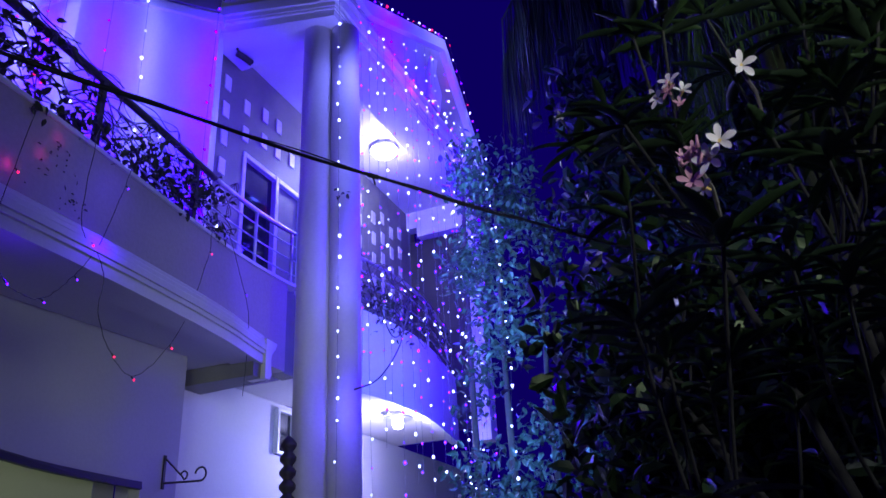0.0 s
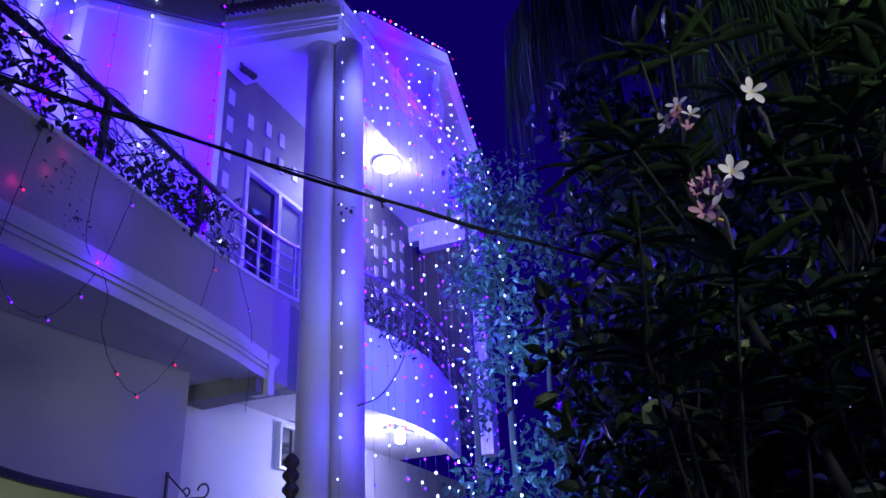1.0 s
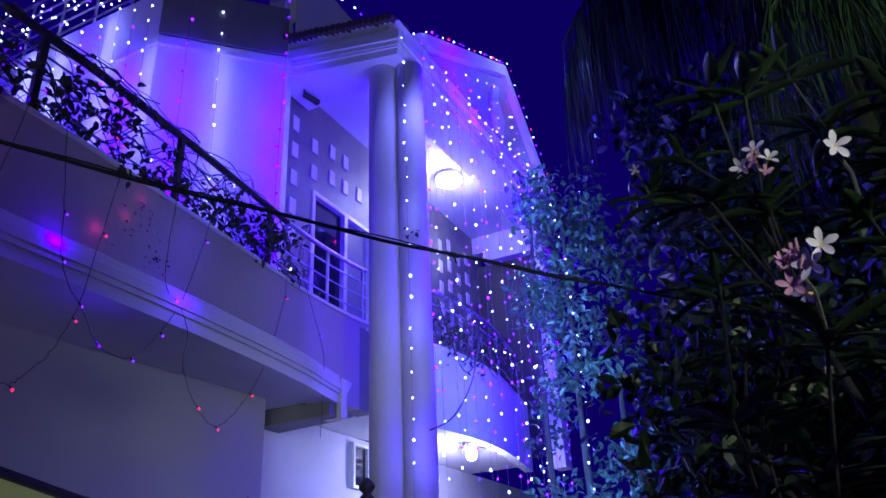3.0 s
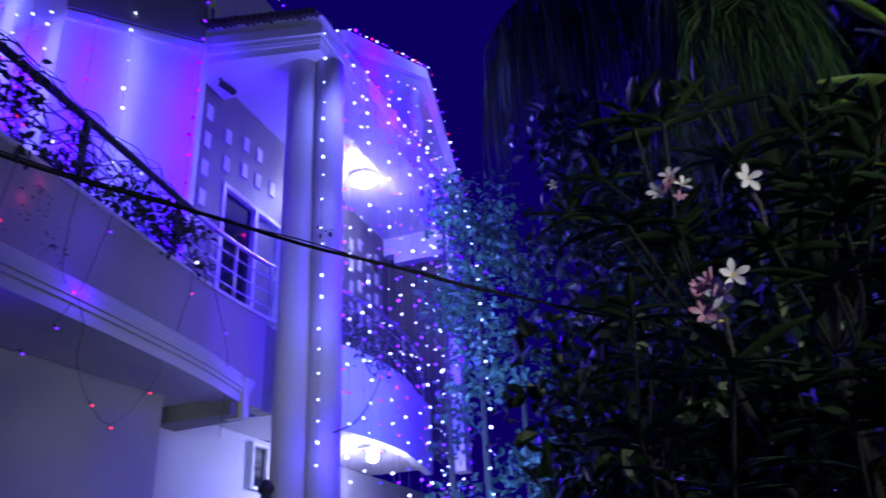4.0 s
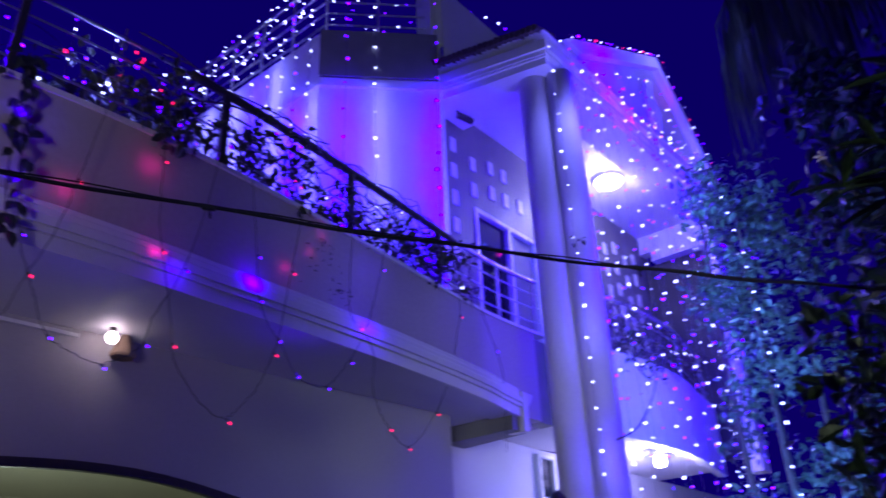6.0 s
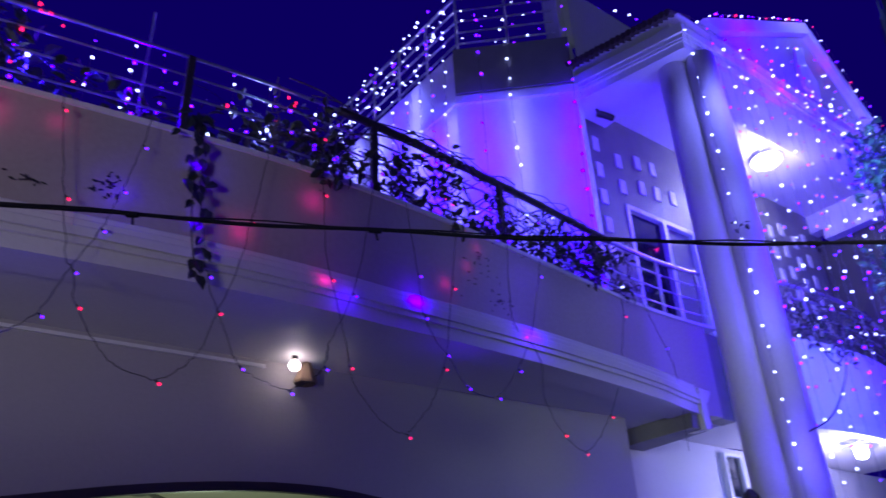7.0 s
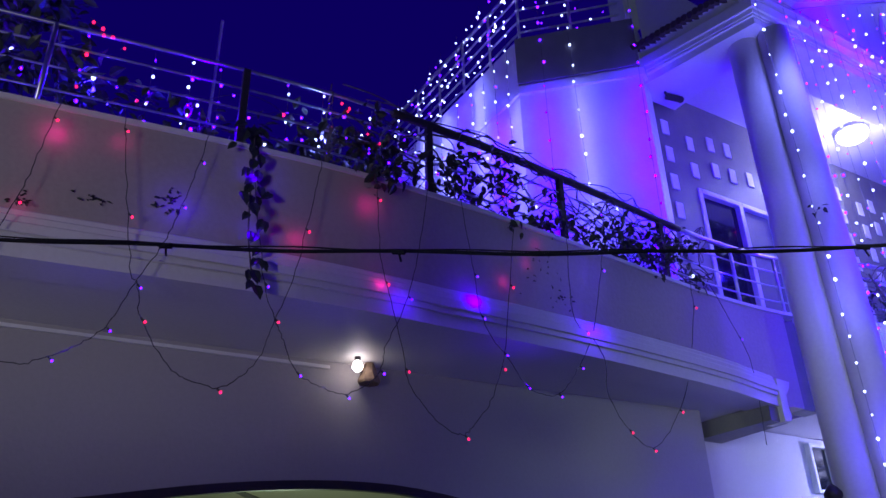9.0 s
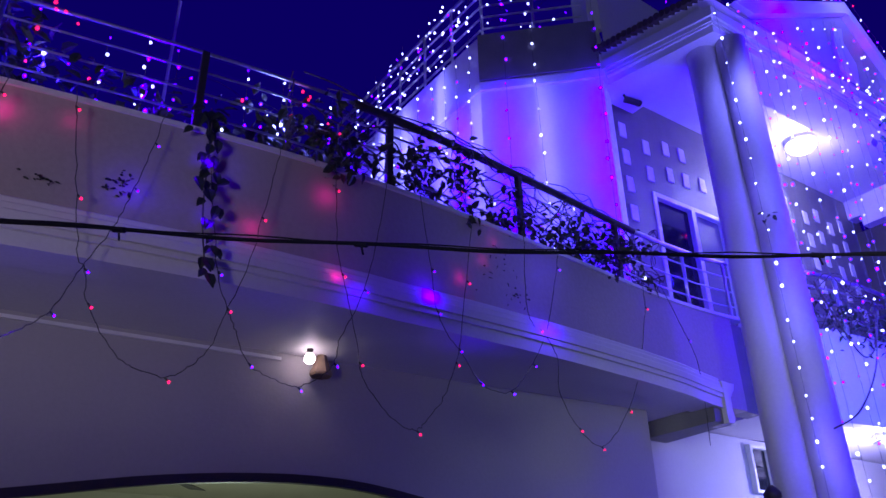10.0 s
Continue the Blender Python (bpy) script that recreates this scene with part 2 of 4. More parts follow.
def tube(points, radius, sides=8, bm=None, taper=1.0):
    """A round tube along a line of points."""
    bm = bm or bmesh.new()
    pts = [Vector(p) for p in points]
    rings = []
    side = None
    for i, p in enumerate(pts):
        way = (pts[min(i + 1, len(pts) - 1)] - pts[max(i - 1, 0)]).normalized()
        if side is None:
            side = way.orthogonal().normalized()
        side = (side - way * side.dot(way)).normalized()
        up = way.cross(side)
        r = radius * (1 + (taper - 1) * i / max(1, len(pts) - 1))
        rings.append([bm.verts.new(p + r * (math.cos(k * math.tau / sides) * side + math.sin(k * math.tau / sides) * up)) for k in range(sides)])
    for a, b in zip(rings, rings[1:]):
        for k in range(sides):
            bm.faces.new((a[k], a[(k + 1) % sides], b[(k + 1) % sides], b[k]))
    bm.faces.new(rings[0][::-1])
    bm.faces.new(rings[-1])
    return bm


def turned(profile, place, sides=24, bm=None):
    """A body of revolution: (radius, height) pairs about an upright axis."""
    bm = bm or bmesh.new()
    rings = [[bm.verts.new((place[0] + r * math.cos(k * math.tau / sides), place[1] + r * math.sin(k * math.tau / sides), place[2] + z)) for k in range(sides)] for r, z in profile]
    for a, b in zip(rings, rings[1:]):
        for k in range(sides):
            bm.faces.new((a[k], a[(k + 1) % sides], b[(k + 1) % sides], b[k]))
    bm.faces.new(rings[0][::-1])
    bm.faces.new(rings[-1])
    return bm


def swept(profile, ys, base, shift=0.0):
    """A closed profile of (outward, z) pairs swept along the balcony's curved edge."""
    bm = bmesh.new()
    rings = [[bm.verts.new((base(y) + o, y, z)) for o, z in profile] for y in ys]
    n = len(profile)
    for a, b in zip(rings, rings[1:]):
        for k in range(n):
            bm.faces.new((a[k], a[(k + 1) % n], b[(k + 1) % n], b[k]))
    bm.faces.new(rings[0][::-1])
    bm.faces.new(rings[-1])
    return bm


def steps(a, b, n):
    return [a + (b - a) * i / n for i in range(n + 1)]


def smooth_line(points, n=6):
    """Catmull-Rom through points."""
    pts = [Vector(p) for p in points]
    out = []
    for i in range(len(pts) - 1):
        p0, p1, p2, p3 = pts[max(i - 1, 0)], pts[i], pts[i + 1], pts[min(i + 2, len(pts) - 1)]
        for k in range(n):
            t = k / n
            out.append(0.5 * ((2 * p1) + (p2 - p0) * t + (2 * p0 - 5 * p1 + 4 * p2 - p3) * t * t + (3 * p1 - p0 - 3 * p2 + p3) * t ** 3))
    out.append(pts[-1])
    return out


EDGE_Y = [-4, -2, -1, 0, 0.55, 1.2, 1.85, 2.6, 3.7, 4.5, 5.1, 5.75, 6.1, 6.4, 7.0, 7.6, 8.2, 8.8, 9.5]
EDGE_X = [-4.6, -4.2, -4.04, -3.92, -3.85, -3.77, -3.72, -3.74, -3.85, -3.95, -4.01, -4.0, -3.96, -3.75, -3.64, -3.6, -3.66, -3.78, -3.9]


def edge(y):
    """The outer face of the balcony parapet."""
    s = 0.15
    return float(np.mean([np.interp(y + d, EDGE_Y, EDGE_X) for d in (-2 * s, -s, 0, s, 2 * s)]))


# ---- ground and walls ----
bm = bmesh.new()
bmesh.ops.create_grid(bm, x_segments=40, y_segments=40, size=300, matrix=Matrix.Translation((0, 0, 0.4)))
tagged(part("ground", bm, SOIL), "dark paved ground of the yard", "ground", kind="structure")

# wall under the balcony, with an arched opening; it stands slightly askew to the house
def askew(y):
    return -4.72 + 0.36 * y / 5.05


SOFFIT, CORNER, AY0, AY1 = 3.69, 5.0, 0.0, 4.68


def arch_top(y):
    ya = (-0.6, 0.3, 0.95, 1.21, 1.5, 1.95, 2.35, 2.7, 3.07, 3.63, 4.0, 4.7)
    za = (2.66, 2.73, 2.83, 2.88, 2.925, 2.97, 2.985, 2.965, 2.9, 2.785, 2.75, 2.72)
    return float(np.mean([np.interp(y + d, ya, za) for d in (-0.2, -0.1, 0, 0.1, 0.2)]))


def on_wall(y, z, out=0.0):
    return (askew(y) + out, y, z)


outline = [on_wall(-4, 0), on_wall(AY0, 0)] + [on_wall(y, arch_top(y)) for y in steps(AY0, AY1, 28)] + [on_wall(AY1, 0), on_wall(CORNER, 0), on_wall(CORNER, SOFFIT), on_wall(-4, SOFFIT)]
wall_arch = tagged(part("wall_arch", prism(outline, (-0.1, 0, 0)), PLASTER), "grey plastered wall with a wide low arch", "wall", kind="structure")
# dark strip put in for the shaded underside of the arch
band = [on_wall(y, arch_top(y) - 0.034, 0.02) for y in steps(AY0, AY1, 28)] + [on_wall(y, arch_top(y) + 0.016, 0.012) for y in steps(AY1, AY0, 28)]
part("arch_shade_strip", prism(band, (-0.04, 0, 0)), IRON, wall_arch, "dark strip for the shaded thickness of the arch")
tagged(part("wall_ground", boxed(-4.92, CORNER + 0.003, 0, -4.67, 11.5, 3.72), WALL), "pale plastered ground floor wall of the porch", "wall", kind="structure")

# room behind the arch
room = bmesh.new()
for b in ((-8.6, -4, 0, -8.4, CORNER, 3.45), (-8.4, -4.2, 0, -5.1, -4, 3.45), (-8.4, CORNER - 0.2, 0, -4.93, CORNER, 3.45)):
    box(room, *b)
tagged(part("wall_room", room, ROOM), "cream painted walls of the lit car porch", "wall", kind="structure")
tagged(part("ceiling", boxed(-8.4, -4, 3.45, -4.87, CORNER - 0.2, 3.6), ROOM), "cream painted porch ceiling", "ceiling", kind="structure")

# ---- balcony ----
balcony = thing("balcony", "curved white balcony with a plain parapet and a stepped cornice", "balcony", kind="structure")
ys = steps(-4, 5.74, 60)
part("slab", swept([(-0.12, SOFFIT), (-0.12, 3.8), (-3.2, 3.8), (-3.2, SOFFIT)], ys, edge), PAINT, balcony)
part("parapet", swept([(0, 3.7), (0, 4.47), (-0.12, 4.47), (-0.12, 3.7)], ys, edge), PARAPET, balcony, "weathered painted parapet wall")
part("coping", swept([(0.012, 4.472), (0.012, 4.5), (-0.14, 4.5), (-0.14, 4.472)], steps(-4, 5.9, 60), edge), PAINT, balcony)


def ledge(y):
    """The cornice runs straighter than the parapet and stands out from it towards the end."""
    return edge(y) + float(np.interp(y, (2.4, 3.2, 3.7, 4.4, 4.85, 5.12, 5.4), (0.0, 0.06, 0.09, 0.12, 0.115, 0.075, 0.03)))


yc = steps(-4, 5.4, 56)
for o, z0, z1 in ((0.012, 3.875, 3.906), (0.022, 3.837, 3.8745), (0.034, 3.785, 3.8365), (0.026, 3.75, 3.7845), (0.014, 3.672, 3.7495)):
    part("cornice_step", swept([(o, z0), (o, z1 - 0.008), (o - 0.008, z1), (-0.22, z1), (-0.22, z0)], yc, ledge), PAINT, balcony)
# the beam's grey stands for the shade under the balcony end
part("end_beam", prism([(-4.665, 5.27, 3.56), (-3.972, 5.29, 3.56), (-3.992, 5.49, 3.56), (-4.665, 5.54, 3.56)], (0, 0, 0.129)), GREY, balcony, "drop beam under the balcony end, grey for its shaded face")
part("end_bracket", prism([(-3.94, 5.402, 3.555), (-3.94, 5.47, 3.56), (-3.94, 5.49, 3.6), (-3.94, 5.475, 3.68), (-3.94, 5.48, 3.76), (-3.94, 5.53, 3.82), (-3.94, 5.55, 3.87), (-3.94, 5.402, 3.88)], (-0.16, 0, 0)), PAINT, balcony, "stepped bracket under the cornice end")
# grey puts the shade of the gap into the recess colour
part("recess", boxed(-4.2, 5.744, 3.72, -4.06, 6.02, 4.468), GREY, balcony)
yr = steps(6.03, 9.3, 36)
part("porch_slab", swept([(-0.1, 3.73), (-0.1, 3.85), (-1.0, 3.85), (-1.0, 3.73)], yr, edge), PAINT, balcony)
part("porch_parapet", swept([(0, 3.66), (0, 4.47), (-0.1, 4.47), (-0.1, 3.66)], yr, edge), PAINT, balcony)

# ---- veranda ----
VX = -4.48
win_hole = (5.64, 6.7, 3.8, 5.915)
outline = [(VX, 4.95, 3.8), (VX, win_hole[0], 3.8), (VX, win_hole[0], win_hole[3]), (VX, win_hole[1], win_hole[3]), (VX, win_hole[1], 3.8), (VX, 9.6, 3.8), (VX, 9.6, 6.94), (VX, 4.95, 6.94)]
wall_veranda = tagged(part("wall_veranda", prism(outline, (-0.2, 0, 0)), GREY), "dark grey veranda wall inset with pale square tiles", "wall", kind="structure")
tagged(part("ceiling_veranda", boxed(-4.48, 5.15, 6.94, -3.3, 9.6, 7.03), PAINT), "white painted veranda ceiling", "ceiling", kind="structure")

# sliding door
door = thing("door_1", "white framed sliding glass door with dark panes", "door", kind="structure")
for y0, y1 in ((5.64, 5.69), (6.182, 6.238), (6.65, 6.7)):
    part("frame", boxed(VX - 0.1, y0, 3.81, VX + 0.012, y1, 5.915, bevel=0.004), FRAME, door)
part("frame", boxed(VX - 0.1, 5.691, 5.865, VX + 0.012, 6.181, 5.915, bevel=0.004), FRAME, door)
part("frame", boxed(VX - 0.1, 6.239, 5.865, VX + 0.012, 6.649, 5.915, bevel=0.004), FRAME, door)
part("pane", boxed(VX - 0.05, 5.692, 3.82, VX - 0.04, 6.18, 5.863), GLASS, door)
part("shutter", boxed(VX - 0.05, 6.24, 3.82, VX - 0.035, 6.648, 5.863), GREY, door, "plain grey shutter panel")

# end wall of the veranda
end_wall = bmesh.new()
box(end_wall, -4.478, 9.33, 6.69, -3.44, 9.5, 6.938)
box(end_wall, -4.3, 9.28, 6.52, -3.6, 9.5, 6.688)
box(end_wall, -3.598, 9.28, 3.66, -3.44, 9.5, 6.688)
tagged(part("wall_veranda_end", end_wall, PAINT), "white end wall round a dark doorway", "wall", kind="structure")
tagged(part("door_2", boxed(-4.47, 9.42, 3.85, -3.602, 9.46, 6.518), PANEL), "dark closed door at the veranda's end", "door", kind="structure")

# small ground floor window
small = thing("window_1", "small white framed window in the pale wall", "window", kind="structure")
for b in ((6.61, 6.64, 3.24, 3.745), (6.86, 6.89, 3.24, 3.745)):
    part("frame", boxed(-4.7, b[0], b[2], -4.62, b[1], b[3] - 0.08, bevel=0.004), FRAME, small)
part("frame", boxed(-4.7, 6.641, 3.635, -4.62, 6.859, 3.665, bevel=0.004), FRAME, small)
part("frame", boxed(-4.7, 6.641, 3.24, -4.62, 6.859, 3.27, bevel=0.004), FRAME, small)
part("pane", boxed(-4.665, 6.642, 3.272, -4.655, 6.858, 3.633), GLASS, small)

# ---- columns ----
def column(x, y, r):
    ob = thing("column", "tall round white painted column of two storeys", "column", "porch columns", "structure")
    part("shaft", turned([(r, 0), (r, 3), (r * 0.98, 6.71)], (x, y, 0), 40), PAINT, ob, smooth=True)


column(-3.485, 5.35, 0.138)
column(-3.248, 5.42, 0.126)

# ---- roof over the veranda ----
roof = thing("roof", "white moulded eaves with a clay tile rim", "roof", kind="structure")
roof.location = (-0.03, 0, 0.052)
part("beam", boxed(-3.6, 5.47, 6.662, -3.2, 8.9, 6.888, bevel=0.01), PAINT, roof)


def eave_slab(o, z0, z1):
    """A layer of the eaves, standing o beyond the beam."""
    x1, x0 = -3.2 + o, -4.39
    return prism([(x1, 5.18 - o, z0), (x1, 9.0, z0), (x0, 9.0, z0), (x0, 5.18 - o + (x0 - x1) * 0.26, z0)], (0, 0, z1 - z0))


part("beam", prism([(-3.2, 5.18, 6.662), (-3.2, 5.468, 6.662), (-4.395, 5.468, 6.662), (-4.395, 4.9, 6.662)], (0, 0, 0.226)), PAINT, roof)
for o, z0, z1 in ((0.012, 6.735, 6.755), (0.022, 6.757, 6.8), (0.04, 6.802, 6.9)):
    x1, k = -3.2 + o, 0.26
    y0 = 5.18 - o
    ring = [(x1, y0), (x1, 9.0), (-3.21, 9.0), (-3.21, 5.19), (-4.39, 4.91), (-4.39, y0 + (-4.39 - x1) * k)]
    part("moulding", prism([(x, y, z0) for x, y in ring], (0, 0, z1 - z0)), PAINT, roof)
part("roof_slab", eave_slab(0.05, 6.992, 6.998), PAINT, roof)

gable = thing("gable_parapet", "triangular parapet with a white coping above the eaves", "parapet", kind="structure")
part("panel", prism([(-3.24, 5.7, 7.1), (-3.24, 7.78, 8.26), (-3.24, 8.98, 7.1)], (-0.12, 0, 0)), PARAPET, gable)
part("coping", prism([(-3.16, 5.5, 7.17), (-3.16, 5.62, 7.25), (-3.16, 7.78, 8.38), (-3.16, 7.78, 8.22), (-3.16, 5.78, 7.17)], (-0.22, 0, 0)), PAINT, gable)
part("coping", prism([(-3.16, 7.782, 8.38), (-3.16, 9.08, 7.15), (-3.16, 8.93, 7.12), (-3.16, 7.782, 8.2)], (-0.22, 0, 0)), PAINT, gable)
part("motif", prism([(-3.238, 7.35, 7.28), (-3.238, 7.62, 7.2), (-3.238, 7.7, 7.5), (-3.238, 7.55, 7.72), (-3.238, 7.62, 7.95), (-3.238, 7.42, 7.86), (-3.238, 7.34, 7.6)], (0.03, 0, 0)), PAINT, gable, "white plaster relief on the gable")

# rim of clay tiles along the short eave
bm = tube([(0, 0, 0), (0, 0.16, 0.05), (0, 0.32, 0.1)], 0.033, 8)
rim_mesh = bpy.data.meshes.new("roof_tile")
bm.to_mesh(rim_mesh)
bm.free()
rim_mesh.materials.append(ROOF)
for i in range(24):
    x = -4.4 + i * 0.052
    ob = new("roof_tile", rim_mesh)
    ob.parent, ob.location = roof, (x, 5.06 + (x + 3.12) * 0.26, 6.99 + random.uniform(-0.006, 0.006))

# ---- tower ----
TOWER = [(-8.2, 3.98), (-5.0, 4.04), (-4.22, 4.86), (-4.36, 5.1), (-4.61, 5.2), (-8.2, 5.6)]
tower = thing("tower", "white angled bay of the house washed in violet light", "wall", kind="structure")
part("wall", prism([(x, y, 3.8) for x, y in TOWER], (0, 0, 2.94)), PAINT, tower)


def grown(points, d):
    c = Vector((-6.2, 5.0))
    return [tuple(Vector(p) + d * (Vector(p) - c).normalized()) for p in points]


part("floor_band", prism([(x, y, 6.742) for x, y in grown(TOWER, 0.04)], (0, 0, 0.08)), PAINT, tower, "white moulded floor band")
part("upper_parapet", prism([(x, y, 6.824) for x, y in TOWER], (0, 0, 0.58)), PAINT, tower, "white upper parapet")
part("cladding", prism([(-4.985, 4.03, 6.85), (-4.215, 4.84, 6.85), (-4.19, 4.82, 6.85), (-4.965, 4.005, 6.85)], (0, 0, 0.55)), GREY, tower, "dark grey panel on the angled parapet")
part("stair_wall", prism([(-4.24, 4.97, 7.05), (-4.24, 4.97, 8.2), (-3.55, 5.06, 7.05)], (-0.02, 0.15, 0)), PAINT, tower, "white sloping stair parapet")
part("pier", boxed(-4.44, 4.8, 7.406, -4.245, 5.0, 9.2, bevel=0.01), PAINT, tower)

# ---- rails ----
def rail_line(y0, y1, z, r, inset, name, parent, mat, n=40):
    return part(name, tube([(edge(y) - inset, y, z) for y in steps(y0, y1, n)], r, 8), mat, parent, smooth=True)


railing = thing("balcony_railing", "steel railing with four round rails, partly overgrown", "railing", kind="structure")
rail_line(-4, 2.1, 5.03, 0.011, 0.06, "rail", railing, STEEL, 40)
# middle stretch dark and thicker: shade and creeper cover put into the rail
rail_line(2.1, 4.75, 5.03, 0.027, 0.06, "rail", railing, IRON, 30)
rail_line(4.75, 5.9, 5.03, 0.02, 0.06, "rail", railing, STEEL, 14)
for z, r in ((4.9, 0.0065), (4.76, 0.0065), (4.62, 0.0065)):
    rail_line(-4, 5.9, z, r, 0.06, "rail", railing, STEEL, 70)
for y in (1.21, 2.35, 3.44, 4.5):
    part("post", boxed(edge(y) - 0.08, y - 0.02, 4.5, edge(y) - 0.04, y + 0.02, 5.03, bevel=0.004), IRON, railing)
for y in (-1.95, -0.85, 0.25, 5.35, 5.85):
    part("post", tube([(edge(y) - 0.06, y, 4.5), (edge(y) - 0.06, y, 5.03)], 0.014, 10), STEEL, railing, smooth=True)
railing2 = thing("veranda_railing", "steel veranda railing tangled with creeper", "railing", kind="structure")
for z, r in ((5.03, 0.02), (4.9, 0.01), (4.76, 0.01), (4.62, 0.01)):
    rail_line(6.06, 9.25, z, r, 0.05, "rail", railing2, STEEL, 30)
for y in (6.12, 7.0, 8.1, 9.1):
    part("post", tube([(edge(y) - 0.05, y, 4.47), (edge(y) - 0.05, y, 5.03)], 0.014, 10), STEEL, railing2, smooth=True)

terrace = thing("terrace_railing", "steel terrace railing wound with lights", "railing", kind="structure")
CORNERS = [Vector((-8.0, 4.04, 0)), Vector((-5.0, 4.1, 0)), Vector((-4.3, 4.83, 0))]
for z in (7.55, 7.7, 7.85, 8.0, 8.18):
    part("rail", tube([p + Vector((0, 0, z)) for p in CORNERS], 0.011 if z < 8.1 else 0.02, 8), STEEL, terrace)
for a, b, n in ((CORNERS[0], CORNERS[1], 6), (CORNERS[1], CORNERS[2], 2)):
    for k in range(n + 1):
        p = a.lerp(b, k / n)
        if k or n == 6:
            part("post", tube([p + Vector((0, 0, 7.404)), p + Vector((0, 0, 8.18))], 0.014, 8), STEEL, terrace)

# ---- lamps and fittings ----
def dome_lamp(x, y, z, r, name, label):
    ob = thing(name, label, "lamp")
    part("base_plate", turned([(r * 0.5, 0), (r * 0.5, 0.02)], (x, y, z - 0.02), 24), FRAME, ob)
    part("rim", turned([(r * 0.55, 0), (r, -0.015), (r, -0.035), (r * 0.97, -0.04)], (x, y, z - 0.021), 32), FRAME, ob, "white metal rim")
    part("shade", turned([(r * 0.96, 0), (r * 0.9, -0.03), (r * 0.7, -0.06), (r * 0.4, -0.08), (0.01, -0.088)], (x, y, z - 0.062), 32), GLOW_LAMP, ob, "glowing white glass dish", smooth=True)
    return ob


dome_lamp(-3.96, 7.62, 6.938, 0.165, "ceiling_lamp", "lit round glass ceiling lamp on the veranda ceiling")
ob = thing("porch_lamp", "lit hanging glass porch lamp with a metal hoop", "lamp")
part("base_plate", turned([(0.06, 0), (0.06, 0.03)], (-3.9, 7.68, 3.7), 20), FRAME, ob)
part("hoop", turned([(0.15, 0), (0.155, 0.012), (0.15, 0.024), (0.135, 0.012)], (-3.9, 7.68, 3.655), 32), STEEL, ob, "thin metal hoop")
for k in range(3):
    a = k * math.tau / 3
    part("arm", tube([(-3.9, 7.68, 3.7), (-3.9 + 0.14 * math.cos(a), 7.68 + 0.14 * math.sin(a), 3.667)], 0.006, 6), STEEL, ob)
part("bulb", turned([(0.02, 0), (0.05, -0.03), (0.056, -0.09), (0.045, -0.13), (0.01, -0.145)], (-3.9, 7.68, 3.699), 20), GLOW_LAMP, ob, "glowing glass cylinder", smooth=True)

ob = thing("wall_bulb", "lit round bulb in a holder beside a dark lamp shade", "lamp")
part("bulb", turned([(0.012, 0.035), (0.024, 0.02), (0.033, 0), (0.03, -0.018), (0.017, -0.032), (0.003, -0.036)], (-4.42, 2.2, 3.635), 18), GLOW_WARM, ob, "glowing warm bulb", smooth=True)
part("holder", turned([(0.016, 0), (0.02, 0.025), (0.03, 0.045), (0.035, 0.074)], (-4.42, 2.2, 3.665), 16), IRON, ob)
part("shade", turned([(0.014, 0.1), (0.03, 0.075), (0.048, 0.02), (0.07, -0.035), (0.066, -0.05), (0.02, -0.04)], (-4.49, 2.31, 3.61), 7), SHADE, ob, "faceted dark wooden shade")
part("arm", tube(smooth_line([(-4.555, 2.26, 3.72), (-4.52, 2.28, 3.745), (-4.5, 2.3, 3.74), (-4.49, 2.31, 3.7)]), 0.008, 8), IRON, ob)

ob = thing("conduit", "thin white cable duct under the balcony soffit", "cable duct", kind="structure")
part("duct", prism([on_wall(-3, 3.65, 0.002), on_wall(2.08, 3.64, 0.002), on_wall(2.08, 3.66, 0.002), on_wall(-3, 3.67, 0.002)], (0.018, 0, 0)), FRAME, ob)

ob = thing("security_camera", "dark dome-ended security camera below the eaves", "camera")
part("mount", turned([(0.035, 0), (0.035, 0.025)], (-4.260, 5.170, 6.715), 16), IRON, ob)
part("arm", tube([(-4.260, 5.170, 6.715), (-4.260, 5.190, 6.685), (-4.250, 5.250, 6.675)], 0.012, 8), IRON, ob)
part("body", tube([(-4.280, 5.200, 6.685), (-4.240, 5.290, 6.665), (-4.220, 5.340, 6.650)], 0.032, 14), IRON, ob)
part("lens", tube([(-4.220, 5.340, 6.650), (-4.218, 5.347, 6.648)], 0.026, 14), GLASS, ob)

ob = thing("plant_bracket", "black wrought iron plant bracket on the wall", "bracket")
part("plate", boxed(-4.375, 4.86, 2.71, -4.362, 4.885, 2.94, bevel=0.003), IRON, ob)
part("arm", tube([(-4.365, 4.872, 2.75), (-4.06, 4.872, 2.735)] + [(-4.05 + 0.045 * math.sin(a), 4.872, 2.78 - 0.045 * math.cos(a)) for a in steps(0.2, 4.6, 14)], 0.007, 6), IRON, ob)
part("stay", tube([(-4.365, 4.872, 2.92), (-4.2, 4.872, 2.775)] + [(-4.19 + 0.028 * math.sin(a), 4.872, 2.785 - 0.028 * math.cos(a)) for a in steps(0, 4.6, 10)], 0.006, 6), IRON, ob)

ob = thing("ornament_post", "dark turned ornamental post beside the column", "post")
prof = [(0.045, 0)]
for k in range(17):
    z = 1.4 + k * 0.095
    prof += [(0.03, z), (0.058, z + 0.03), (0.06, z + 0.055), (0.032, z + 0.09)]
part("shaft", turned(prof + [(0.01, 3.03)], (-3.57, 5.2, 0), 18), IRON, ob, smooth=True)

